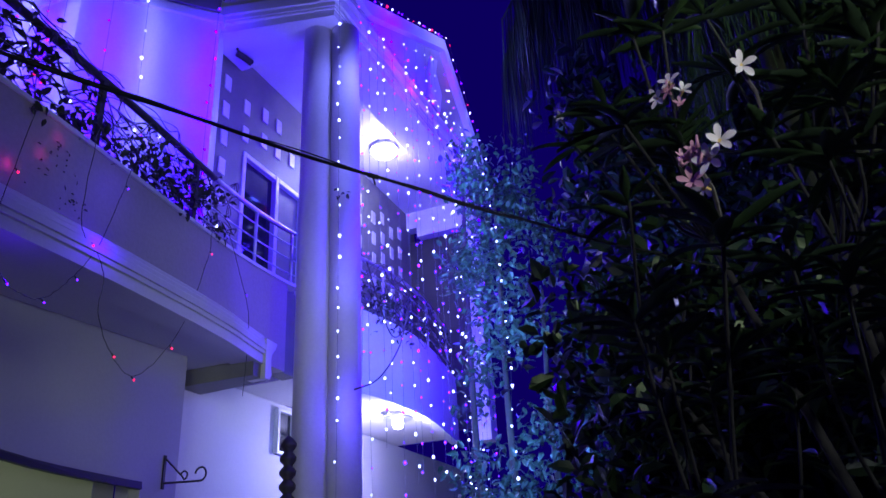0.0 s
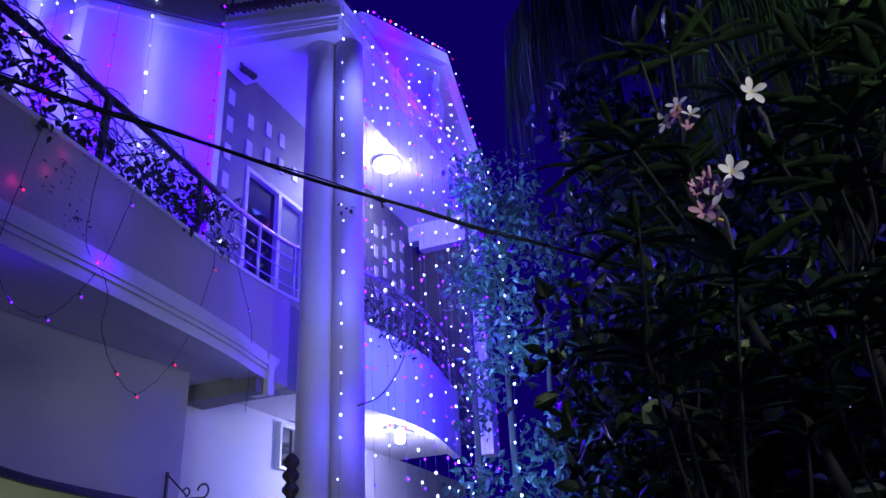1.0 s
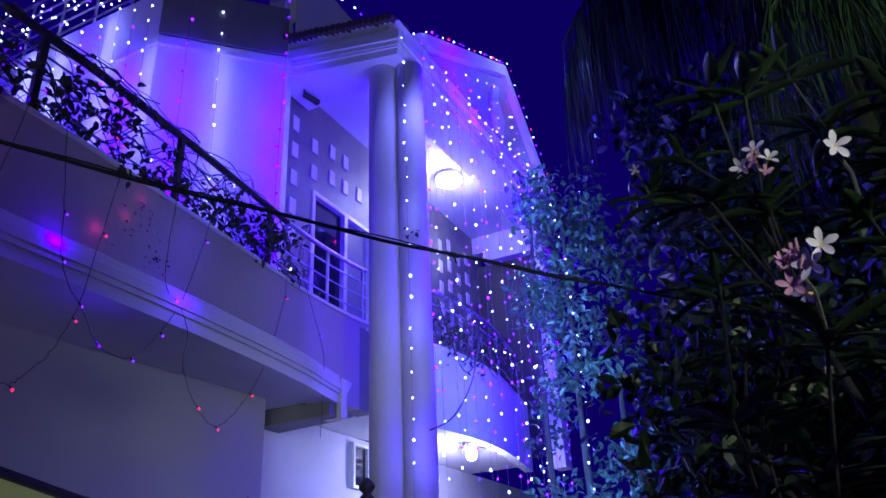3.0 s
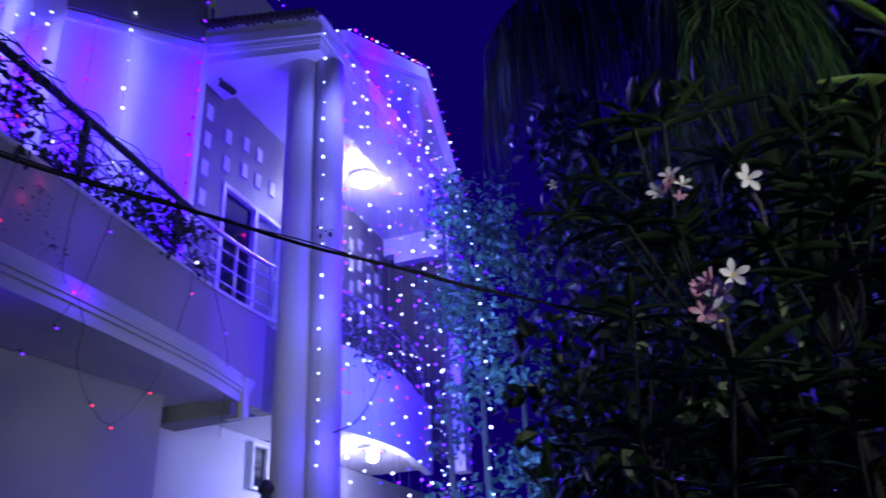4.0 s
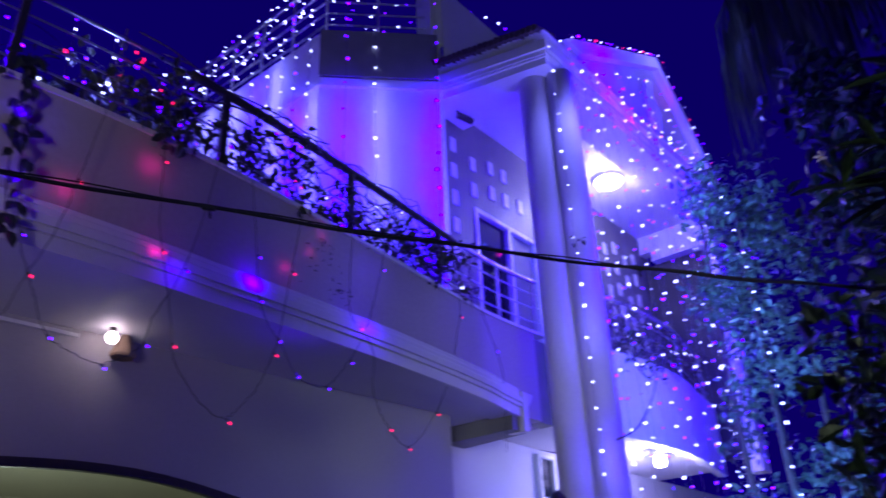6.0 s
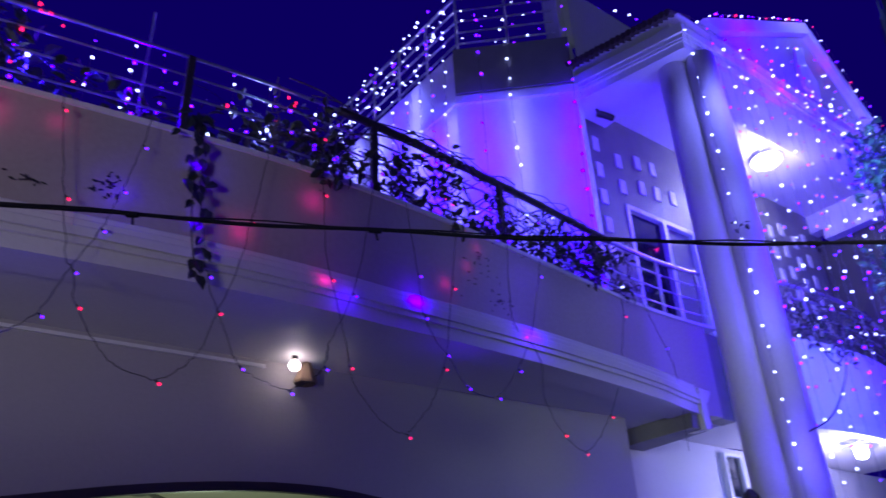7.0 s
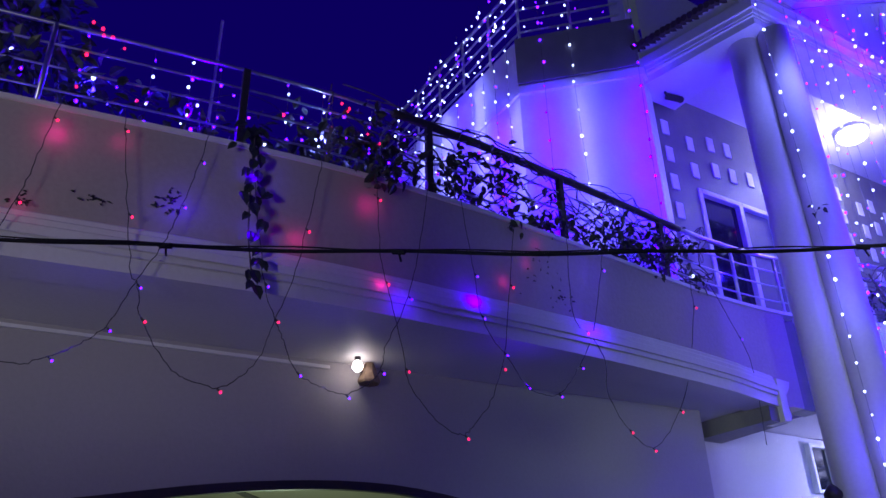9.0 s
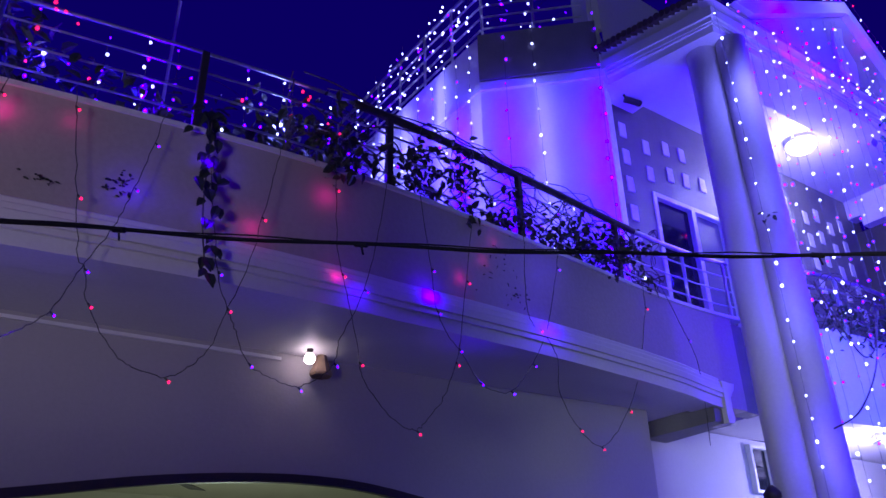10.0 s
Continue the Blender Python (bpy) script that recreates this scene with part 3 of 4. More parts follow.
ob = thing("ceiling_fan", "dark ceiling fan in the lit car porch", "fan")
part("rod", tube([(-5.9, 1.85, 3.45), (-5.9, 1.85, 3.22)], 0.012, 8), IRON, ob)
part("motor", turned([(0.03, 0.05), (0.1, 0.03), (0.11, 0), (0.06, -0.04)], (-5.9, 1.85, 3.18), 20), IRON, ob)
for k in range(3):
    a = 0.35 + k * math.tau / 3
    d, n = Vector((math.cos(a), math.sin(a), 0)), Vector((-math.sin(a), math.cos(a), 0.12))
    c = Vector((-5.9, 1.85, 3.18))
    part("blade", prism([c + d * 0.1 - n * 0.03, c + d * 0.62 - n * 0.065, c + d * 0.62 + n * 0.065, c + d * 0.1 + n * 0.03], (0, 0, 0.006)), IRON, ob)

ob = thing("porch_light_bar", "dark ceiling light bar with lit white tubes", "lamp")
part("bar", boxed(-4.97, 1.35, 3.02, -4.93, 2.1, 3.04, bevel=0.003), IRON, ob)
for y0, y1 in ((1.4, 1.5), (1.56, 1.62), (1.66, 1.71), (1.8, 2.05)):
    part("tube", tube([(-4.95, y0, 3.012), (-4.95, y1, 3.012)], 0.007, 8), GLOW_LAMP, ob, "glowing white tube")
for y in (1.45, 1.95):
    part("hanger", tube([(-4.95, y, 3.04), (-4.95, y, 3.45)], 0.006, 6), IRON, ob)

ob = thing("antenna_pole", "thin pale mast on the far roof", "mast")
part("mast", tube([(-6.2, 1.49, 3.8), (-6.2, 1.49, 7.5)], 0.014, 8), FRAME, ob)

# cables across the yard
def cable_at(s, sag):
    return Vector((-1.935 - 0.441 * s, 1.409 - 0.881 * s, 3.081 - 0.004 * s + 0.7 * sag * s * s))


ob = thing("overhead_cable", "black twisted overhead cable across the yard", "cable")
part("wire", tube([cable_at(s, 0.03) + Vector((0, 0, 0.004 * math.sin(9 * s))) for s in steps(3.2, -3.4, 70)], 0.0055, 8), RUBBER, ob, smooth=True)
part("strand", tube([cable_at(s, 0.03) + Vector((0.004, 0.003, 0.006 + 0.003 * math.sin(14 * s + 1))) for s in steps(3.2, -3.4, 90)], 0.0022, 6), RUBBER, ob, smooth=True)
for s in (0.82, -1.12, 0.2):
    p = cable_at(s, 0.03)
    part("tie", tube([p + Vector((-0.012, -0.012, 0.004)), p + Vector((0.012, 0.012, -0.002))], 0.008, 8), RUBBER, ob)
    part("tail", tube([p, p + Vector((0.006, 0.004, -0.03))], 0.003, 6), RUBBER, ob)

# ---- strings of small lamps ----
BULBS = {}
for key, r in (("white", 0.009), ("violet", 0.0088), ("red", 0.009), ("magenta", 0.009)):
    bm = bmesh.new()
    bmesh.ops.create_icosphere(bm, subdivisions=2, radius=r)
    for f in bm.faces:
        f.smooth = True
    me = bpy.data.meshes.new("bulb_" + key)
    bm.to_mesh(me)
    bm.free()
    me.materials.append(LED[key])
    BULBS[key] = me
WIRE = material("green_wire", (0.02, 0.03, 0.02), 0.5, spots=(0.03, 0.03, 0.03), scale=30)
PALEWIRE = material("clear_wire", (0.2, 0.2, 0.24), 0.3, spots=(0.15, 0.15, 0.18), scale=30)


def light_string(points, spacing, colours, label, group, wire=WIRE, size=1.0, thick=0.0014, jitter=0.3, start=0.5):
    """A wire along points with lamps every spacing metres; each lamp is a part."""
    ob = thing("light_string", label, "string lights", group)
    part("wire", tube(points, thick, 5), wire, ob)
    pts = [Vector(p) for p in points]
    run, due, n = 0.0, spacing * start, 0
    for a, b in zip(pts, pts[1:]):
        length = (b - a).length
        while due <= run + length:
            p = a.lerp(b, (due - run) / max(length, 1e-6))
            key = colours[n % len(colours)]
            bulb = new("bulb", BULBS[key])
            bulb.parent = ob
            bulb.location = p + Vector((random.uniform(-1, 1), random.uniform(-1, 1), random.uniform(-1.2, 0.2))) * 0.012
            s = size * random.choice((0.7, 0.85, 0.95, 1.1, 1.3))
            bulb.scale = (s, s, s * 1.25)
            n += 1
            due += spacing * random.uniform(1 - jitter, 1 + jitter)
        run += length
    return ob


def hanging(x, y, z0, z1, wobble=0.02):
    a = random.uniform(0, 6)
    return [(x + wobble * math.sin(a + 1.3 * z), y + wobble * math.cos(2 * a + 1.1 * z), z) for z in steps(z0, z1, 14)]


CURTAIN = "curtain of string lights on the eaves"
W, V, R, M = "white", "violet", "red", "magenta"
light_string(hanging(-3.15, 5.14, 6.95, 2.2, 0.006), 0.21, (W,), "white string lights hanging in front of the columns", CURTAIN, PALEWIRE)
for y, z0, z1, c in ((5.56, 7.0, 3.4, (M, V, M)), (5.68, 7.0, 2.4, (W, W, W, V)), (5.9, 7.05, 3.0, (V, W)), (6.05, 7.1, 3.2, (W,)), (6.25, 7.3, 2.6, (M, V, V)), (6.5, 7.45, 2.8, (W, V, W)), (6.65, 7.5, 2.9, (V, M)),
                     (6.8, 7.6, 2.6, (W, W, V)), (7.1, 7.75, 2.8, (W, V)), (7.25, 7.8, 2.6, (M, V, V)), (7.4, 7.9, 2.5, (W,)), (7.7, 7.9, 2.7, (V, W)), (7.85, 7.75, 2.6, (W,)), (8.0, 7.6, 2.6, (M, V, V)), (8.15, 7.4, 2.5, (W, V)), (8.3, 7.3, 2.4, (V, W)), (8.6, 7.0, 2.3, (V, M, V))):
    light_string(hanging(-3.162 + random.uniform(-0.004, 0.004), y, z0, z1, 0.012), 0.21, c, "white and violet string lights hanging from the eaves", CURTAIN, PALEWIRE, size=1.05)
light_string([(-3.12, y, 7.2 + (y - 5.5) * 0.52) for y in steps(5.5, 7.78, 12)] + [(-3.12, y, 8.38 - (y - 7.78) * 0.95) for y in steps(7.83, 9.08, 8)], 0.14, (W, M, V, W, R), "string lights along the gable coping", CURTAIN)
light_string([(-3.13, y, 7.0) for y in steps(5.2, 8.9, 10)], 0.22, (W, M, V, W, R), "string lights along the roof edge", CURTAIN)
light_string(smooth_line([(-4.27, 4.95, 8.0), (-3.9, 5.3, 7.75), (-3.6, 5.7, 7.5), (-3.2, 6.3, 7.46)], 8), 0.13, (W, W, V), "white string lights draped over the roof", CURTAIN)
light_string(smooth_line([(-4.27, 4.95, 7.8), (-3.95, 5.2, 7.5), (-3.7, 5.5, 7.3), (-3.2, 5.95, 7.28)], 8), 0.14, (W, V, W), "white string lights draped over the roof", CURTAIN)

TOWERSTR = "string lights on the angled bay"
A0, B0 = Vector((-5.0, 4.04, 0)), Vector((-4.22, 4.86, 0))
OUT = Vector((0.05, -0.05, 0))
for u, c, z1 in ((0.22, (V, M, V), 4.8), (0.47, (W,), 4.8), (0.97, (V, M, V), 4.7)):
    p = A0.lerp(B0, u) + OUT
    light_string(hanging(p.x, p.y, 8.15, z1, 0.012), 0.26, c, "string lights hanging down the angled bay wall", TOWERSTR, size=1.1, thick=0.0015)
for x, c in ((-5.02, (W,)), (-5.25, (V, W)), (-5.45, (W,)), (-5.7, (W, W, V)), (-5.95, (W,)), (-6.25, (W, V)), (-6.5, (W,)), (-6.9, (W, V)), (-7.3, (W,))):
    light_string(hanging(x, 3.95, 8.2, 6.2 + random.uniform(-0.2, 0.4), 0.02), 0.2, c, "white string lights hanging over the terrace railing", TOWERSTR, size=1.0, thick=0.0015)
for k in range(4):
    light_string([(-5.03 - 0.27 * i, 3.99, 7.6 + 0.15 * k + 0.2 * math.sin(i * 2.1 + k)) for i in range(10)], 0.19, (W, W, V, W), "white string lights woven through the terrace railing", TOWERSTR, size=1.2)

for k in range(3):
    light_string([(-4.96 + 0.078 * i, 4.04 + 0.082 * i, 7.5 + 0.2 * k + 0.1 * math.sin(i + k)) for i in range(9)], 0.17, (W, V, W, M), "string lights woven through the terrace railing", TOWERSTR, size=0.9)

# garlands looped from the parapet
GARLAND = "garlands of coloured lights on the parapet"


def garland(points, lamps):
    """A looped wire below the parapet; lamps are (y, z, colour) on it."""
    ob = thing("light_string", "garland of red and violet lights looped below the parapet", "string lights", GARLAND)
    pts = [p + Vector((0, random.gauss(0, 0.003), random.gauss(0, 0.003))) for p in smooth_line([(edge(y) + (0.1 if z > 3.64 and y > 3 else 0.07), y, z) for y, z in points], 7)]
    part("wire", tube(pts, 0.0022, 5), WIRE, ob)
    for y, z, key in lamps:
        p = min(pts, key=lambda q: (q.y - y) ** 2 + (q.z - z) ** 2)
        part("socket", tube([p, p + Vector((0.004, 0.012, -0.012))], 0.0045, 6), WIRE, ob)
        bulb = new("bulb", BULBS[key])
        bulb.parent, bulb.location = ob, p + Vector((0.006, 0.018, -0.018))
        bulb.scale = (0.72, 0.72, 0.85) if key == "red" else (0.6, 0.6, 0.72)


garland([(1.04, 4.52), (1.01, 4.31), (0.96, 4.04), (0.9, 3.82), (0.81, 3.6), (0.73, 3.39), (0.63, 3.29), (0.52, 3.22), (0.4, 3.19), (0.22, 3.26), (0.05, 3.5), (-0.15, 4.0), (-0.3, 4.5)],
        [(1.02, 4.31, V), (0.97, 4.05, V), (0.91, 3.83, V), (0.73, 3.38, V), (0.53, 3.24, V), (0.05, 3.5, R)])
garland([(0.63, 4.52), (0.69, 4.16), (0.78, 3.68), (0.82, 3.6), (0.86, 3.44), (0.99, 3.25), (1.09, 3.19), (1.21, 3.17), (1.3, 3.22), (1.39, 3.35), (1.44, 3.53), (1.52, 3.79), (1.59, 4.22), (1.63, 4.52)],
        [(0.64, 4.38, R), (0.74, 3.94, R), (0.82, 3.6, V), (0.86, 3.44, R), (1.21, 3.15, R), (1.44, 3.52, R), (1.54, 4.01, R)])
garland([(1.24, 4.52), (1.36, 3.76), (1.44, 3.53), (1.49, 3.42), (1.56, 3.28), (1.69, 3.22), (1.8, 3.21), (1.9, 3.26), (1.98, 3.35), (2.01, 3.49), (2.12, 3.73), (2.2, 4.07), (2.27, 4.52)],
        [(1.36, 3.71, V), (1.56, 3.28, V), (1.8, 3.21, V), (1.98, 3.34, V), (2.14, 3.77, V)])
garland([(1.93, 4.52), (1.97, 4.01), (2.01, 3.8), (2.09, 3.53), (2.13, 3.33), (2.23, 3.19), (2.36, 3.1), (2.46, 3.09), (2.55, 3.18), (2.65, 3.31), (2.75, 3.58), (2.82, 4.0), (2.9, 4.52)],
        [(1.91, 4.31, R), (1.99, 3.82, R), (2.1, 3.37, R), (2.46, 3.08, R), (2.75, 3.49, R), (2.82, 4.0, R)])
garland([(2.48, 4.52), (2.56, 4.01), (2.6, 3.76), (2.68, 3.63), (2.76, 3.56), (2.89, 3.41), (3.02, 3.38), (3.15, 3.41), (3.3, 3.57), (3.45, 3.84), (3.59, 4.3), (3.64, 4.52)],
        [(2.56, 4.01, V), (2.6, 3.77, V), (2.76, 3.58, V), (2.89, 3.41, V), (3.14, 3.39, V), (3.37, 3.57, V), (3.6, 4.3, V)])
garland([(3.3, 4.52), (3.29, 3.92), (3.42, 3.8), (3.52, 3.67), (3.55, 3.47), (3.69, 3.27), (3.89, 3.19), (4.11, 3.35), (4.33, 3.68), (4.52, 4.21), (4.55, 4.52)],
        [(3.4, 3.93, R), (3.7, 3.27, R), (3.89, 3.19, R), (4.25, 3.4, R), (4.37, 3.75, R), (4.56, 4.27, R)])
garland([(0.36, 4.52), (0.32, 4.16), (0.28, 3.92), (0.18, 3.6), (0.0, 3.35), (-0.4, 3.2)], [(0.36, 4.36, R), (0.29, 3.92, R)])
garland([(4.78, 4.5), (4.95, 4.25), (5.1, 3.95), (5.14, 3.6), (5.12, 3.35)], [(5.0, 4.1, V)])
for y, c in ((0.78, (V, W)), (0.92, (W, V)), (1.05, (V,)), (1.42, (V, W)), (1.62, (W,)), (1.75, (V, V, R)), (2.02, (W, V)), (2.2, (V, W)), (0.45, (V, R)), (-0.2, (R,))):
    light_string(hanging(edge(y) - 0.1, y, 5.05, 4.52, 0.04), 0.09, c, "short string of lights hanging inside the railing", "string lights in the railing", size=0.8)
light_string([(edge(y) - 0.06 + 0.03 * math.sin(7 * y), y, 4.8 + 0.18 * math.sin(5 * y)) for y in steps(1.7, 4.8, 60)], 0.2, (V, W, V, M), "string lights woven through the creeper", "string lights in the railing")
for k in range(3):
    light_string([(edge(y) - 0.16 - 0.06 * k, y, 4.72 + 0.1 * k + 0.12 * math.sin((4 + k) * y)) for y in steps(-0.6, 2.3, 40)], 0.3, ((W, V, V), (M, V, W), (V, R, W))[k], "string lights tangled behind the railing", "string lights in the railing", size=0.9)
light_string([(edge(y) - 0.05, y, 4.85 + 0.15 * math.sin(6 * y)) for y in steps(6, 9.1, 50)], 0.25, (W, V), "string lights woven through the veranda railing", "string lights in the railing")
light_string(smooth_line([(-3.13, 6.6, 6.9), (-2.6, 6.45, 6.1), (-2.34, 6.4, 5.38), (-2.28, 6.4, 4.75), (-2.25, 6.4, 3.83), (-2.28, 6.4, 3.23), (-2.27, 6.4, 2.5)], 6), 0.17, (W,), "white string lights hanging on the climber", CURTAIN)
light_string([(-3.13, 7.0, 6.9)] + hanging(-2.75, 6.6, 5.8, 2.4), 0.19, (W, V), "string lights hanging beside the climber", CURTAIN)


for y, z in ((0.44, 5.07), (0.55, 5.0), (1.78, 4.96), (1.96, 4.8), (2.92, 4.68)):
    light_string([(edge(y) - 0.04, y - 0.05, z + 0.03), (edge(y) - 0.03, y, z), (edge(y) - 0.04, y + 0.04, z - 0.03), (edge(y) - 0.04, y + 0.01, z - 0.05)], 0.06, (R,), "small bunch of red lights tied to the railing", "string lights in the railing", size=0.8)


# ---- plants ----
def leaf_faces(bm, root, way, up, length, width, curl=0.15):
    """One pointed leaf, folded along its midrib."""
    way = way.normalized()
    side = way.cross(up)
    if side.length < 1e-4:
        side = way.orthogonal()
    side.normalize()
    up = side.cross(way)
    mid = [root + way * (length * t) - up * (curl * length * t * t) for t in (0, 0.3, 0.65, 1)]
    l = [mid[k] + side * (width * w) + up * (0.18 * width) for k, w in ((1, 0.46), (2, 0.42))]
    r = [mid[k] - side * (width * w) + up * (0.18 * width) for k, w in ((1, 0.46), (2, 0.42))]
    m = [bm.verts.new(p) for p in mid]
    lv = [bm.verts.new(p) for p in l]
    rv = [bm.verts.new(p) for p in r]
    for f in ((m[0], m[1], lv[0]), (m[1], m[2], lv[1], lv[0]), (m[2], m[3], lv[1]), (m[0], rv[0], m[1]), (m[1], rv[0], rv[1], m[2]), (m[2], rv[1], m[3])):
        bm.faces.new(f)


def rand_way(up=0.0):
    v = Vector((random.gauss(0, 1), random.gauss(0, 1), random.gauss(up, 1)))
    return v.normalized()


def leafy(bm, centres, count, spread, length, width, up=0.0):
    for _ in range(count):
        c = Vector(random.choice(centres))
        p = c + rand_way() * spread * 1.7 * random.random() ** 0.6
        l = length * random.uniform(0.6, 1.25)
        leaf_faces(bm, p, rand_way(up), rand_way(1.5), l, width * l / length, random.uniform(0.05, 0.4))


def foliage(name, bm, mat, parent):
    me = bpy.data.meshes.new(name)
    bm.to_mesh(me)
    bm.free()
    me.materials.append(mat)
    ob = new(name, me)
    ob.parent = parent
    return tagged(ob, kind="stuff")


# creeper on the balcony railing
creeper = thing("creeper", "dark leafy creeper twined through the balcony railing", "creeper")
for k in range(58):
    y = 1.85 + 3.0 * random.random()
    pts, z = [], random.uniform(4.5, 4.95)
    dy = random.uniform(0.08, 0.2) * random.choice((-1, 1))
    for i in range(9):
        pts.append((edge(y) - 0.06 + random.uniform(-0.05, 0.06), y, min(5.1, max(4.42, z))))
        y = min(5.0, max(1.7, y + dy))
        z += random.uniform(-0.14, 0.14)
    part("stem", tube(smooth_line(pts, 4), random.uniform(0.0022, 0.005), 5), BARK, creeper)
bm = bmesh.new()
for y, n, s, z in ((1.9, 90, 0.13, 4.72), (2.1, 70, 0.11, 4.58), (2.0, 40, 0.08, 4.45), (2.5, 40, 0.1, 4.65), (2.85, 85, 0.13, 4.78), (2.9, 20, 0.07, 4.45), (3.2, 55, 0.11, 4.62), (3.6, 40, 0.1, 4.6), (3.95, 75, 0.12, 4.72), (4.3, 85, 0.12, 4.68), (4.6, 60, 0.1, 4.8), (4.75, 30, 0.07, 4.6), (2.6, 30, 0.1, 4.85)):
    leafy(bm, [(edge(y) - 0.05, y, z)], int(1.55 * n), s * 1.2, 0.068, 0.038, -0.4)
foliage("foliage", bm, CREEPER, creeper)

vine = thing("hanging_vine", "dark vine trailing over the parapet", "creeper")
pts = smooth_line([(edge(1.27) - 0.02, 1.27, 4.65), (edge(1.27) + 0.03, 1.27, 4.5), (edge(1.27) + 0.05, 1.27, 4.2), (edge(1.28) + 0.06, 1.28, 3.95), (edge(1.31) + 0.08, 1.31, 3.72)], 6)
part("stem", tube(pts, 0.005, 6), BARK, vine)
for k in range(44):
    p = random.choice(pts) + Vector((random.uniform(0, 0.03), random.gauss(0, 0.035), random.gauss(0, 0.03)))
    bm = bmesh.new()
    l = random.uniform(0.06, 0.1)
    leaf_faces(bm, p, Vector((random.uniform(0.1, 0.6), random.gauss(0, 0.6), -1)), Vector((1, 0, 0.3)), l, l * 0.6, 0.2)
    part("leaf", bm, CREEPER, vine)
# dried remains of old stems on the parapet
remains = thing("dry_creeper_remains", "dried black creeper remains on the parapet", "creeper")
for y0, z0, n, sy, sz in ((0.6, 4.02, 16, 0.06, 0.012), (0.92, 4.07, 26, 0.022, 0.035), (0.84, 4.06, 6, 0.008, 0.012), (0.29, 3.96, 16, 0.02, 0.02), (3.1, 4.25, 22, 0.1, 0.09), (3.3, 4.1, 14, 0.05, 0.08), (4.3, 3.955, 14, 0.09, 0.01)):
    bm = bmesh.new()
    for _ in range(n):
        y, z = random.gauss(y0, sy), random.gauss(z0, sz)
        leaf_faces(bm, Vector((edge(y) + 0.006, y, z)), Vector((0.1, random.gauss(0, 1), random.gauss(-0.2, 0.6))), Vector((1, 0, 0)), random.uniform(0.01, 0.034), random.uniform(0.006, 0.015), 0.1)
    foliage("patch", bm, CREEPER, remains)
bush = thing("balcony_shrub", "dark shrub behind the balcony railing", "shrub")
bm = bmesh.new()
for y, z, n in ((-0.6, 5.2, 260), (-0.2, 5.45, 260), (0.1, 5.3, 220), (0.1, 4.9, 160), (0.35, 4.75, 110), (-1.0, 5.0, 200), (0.0, 5.6, 160), (0.65, 4.65, 60), (0.9, 4.6, 60), (1.1, 4.62, 60), (1.35, 4.64, 70), (1.6, 4.66, 90), (1.75, 4.75, 70)):
    leafy(bm, [(edge(y) - 0.3, y, z)], n, 0.19, 0.09, 0.05)
foliage("foliage", bm, CREEPER, bush)
for y in (-0.7, -0.1, 0.3):
    part("stem", tube([(edge(y) - 0.4, y, 3.8), (edge(y) - 0.36, y + 0.05, 4.6), (edge(y) - 0.3, y - 0.05, 5.3)], 0.016, 7, taper=0.4), BARK, bush)

creeper2 = thing("veranda_creeper", "dark creeper on the veranda railing", "creeper")
bm = bmesh.new()
for y, n, z in ((6.2, 40, 4.72), (6.6, 55, 4.66), (7.0, 60, 4.6), (7.4, 50, 4.6), (7.9, 40, 4.66), (8.4, 36, 4.7), (6.05, 16, 4.85), (7.2, 30, 4.4), (6.8, 24, 4.4)):
    leafy(bm, [(edge(y) + 0.02, y, z)], n, 0.13, 0.065, 0.03, -0.4)
leafy(bm, [(-3.2, 5.27, 4.93)], 9, 0.04, 0.055, 0.03, -0.2)
foliage("foliage", bm, CREEPER, creeper2)
for k in range(26):
    y, z = random.uniform(6.05, 8.4), random.uniform(4.45, 5.0)
    run = [(edge(y + 0.16 * i) + random.uniform(-0.05, 0.07), y + 0.16 * i, z + random.uniform(-0.12, 0.1)) for i in range(6)]
    part("stem", tube(smooth_line(run, 4), random.uniform(0.0025, 0.005), 5), BARK, creeper2)
for k in range(10):
    y = 6.1 + 0.28 * k
    part("stem", tube(smooth_line([(edge(y), y, 4.9), (edge(y) + 0.05, y + 0.2, 4.5 - 0.05 * (k % 3)), (edge(y + 0.4) + 0.03, y + 0.4, 4.75)], 6), 0.004, 5), BARK, creeper2)
part("stem", tube(smooth_line([(-3.4, 7.0, 4.6), (-3.3, 6.6, 4.2), (-3.22, 6.2, 4.0), (-3.18, 5.9, 4.15), (-3.2, 5.7, 4.5)], 8), 0.006, 6), BARK, creeper2)
part("stem", tube(smooth_line([(-3.38, 6.9, 4.55), (-3.2, 6.3, 3.95), (-3.1, 5.7, 3.5), (-3.12, 5.34, 3.33)], 8), 0.006, 6), BARK, creeper2)

# tall climber beside the veranda
climber = thing("tall_climber", "tall leafy climber lit blue by the string lights", "climber")
for k, (x, y, top) in enumerate(((-2.8, 6.95, 5.75), (-2.45, 6.85, 5.5), (-2.15, 7.1, 4.5))):
    part("trunk", tube(smooth_line([(x + 0.2, y, 0), (x + 0.05, y + 0.1, 1.6), (x, y, 3.2), (x + 0.06, y - 0.05, top)], 6), 0.05, 9, taper=0.3), BARK, climber, smooth=True)
bm = bmesh.new()
for _ in range(110):
    z = random.uniform(1.4, 5.9)
    w = 0.25 + 0.55 * min(1, (6.3 - z) / 2.4)
    c = Vector((-2.5 + random.uniform(-0.45, 1.0) * w, 6.75 + random.uniform(-0.4, 0.5), z))
    leafy(bm, [c], 52, 0.15, 0.08, 0.042, -0.3)
foliage("foliage", bm, BLUELEAF, climber)

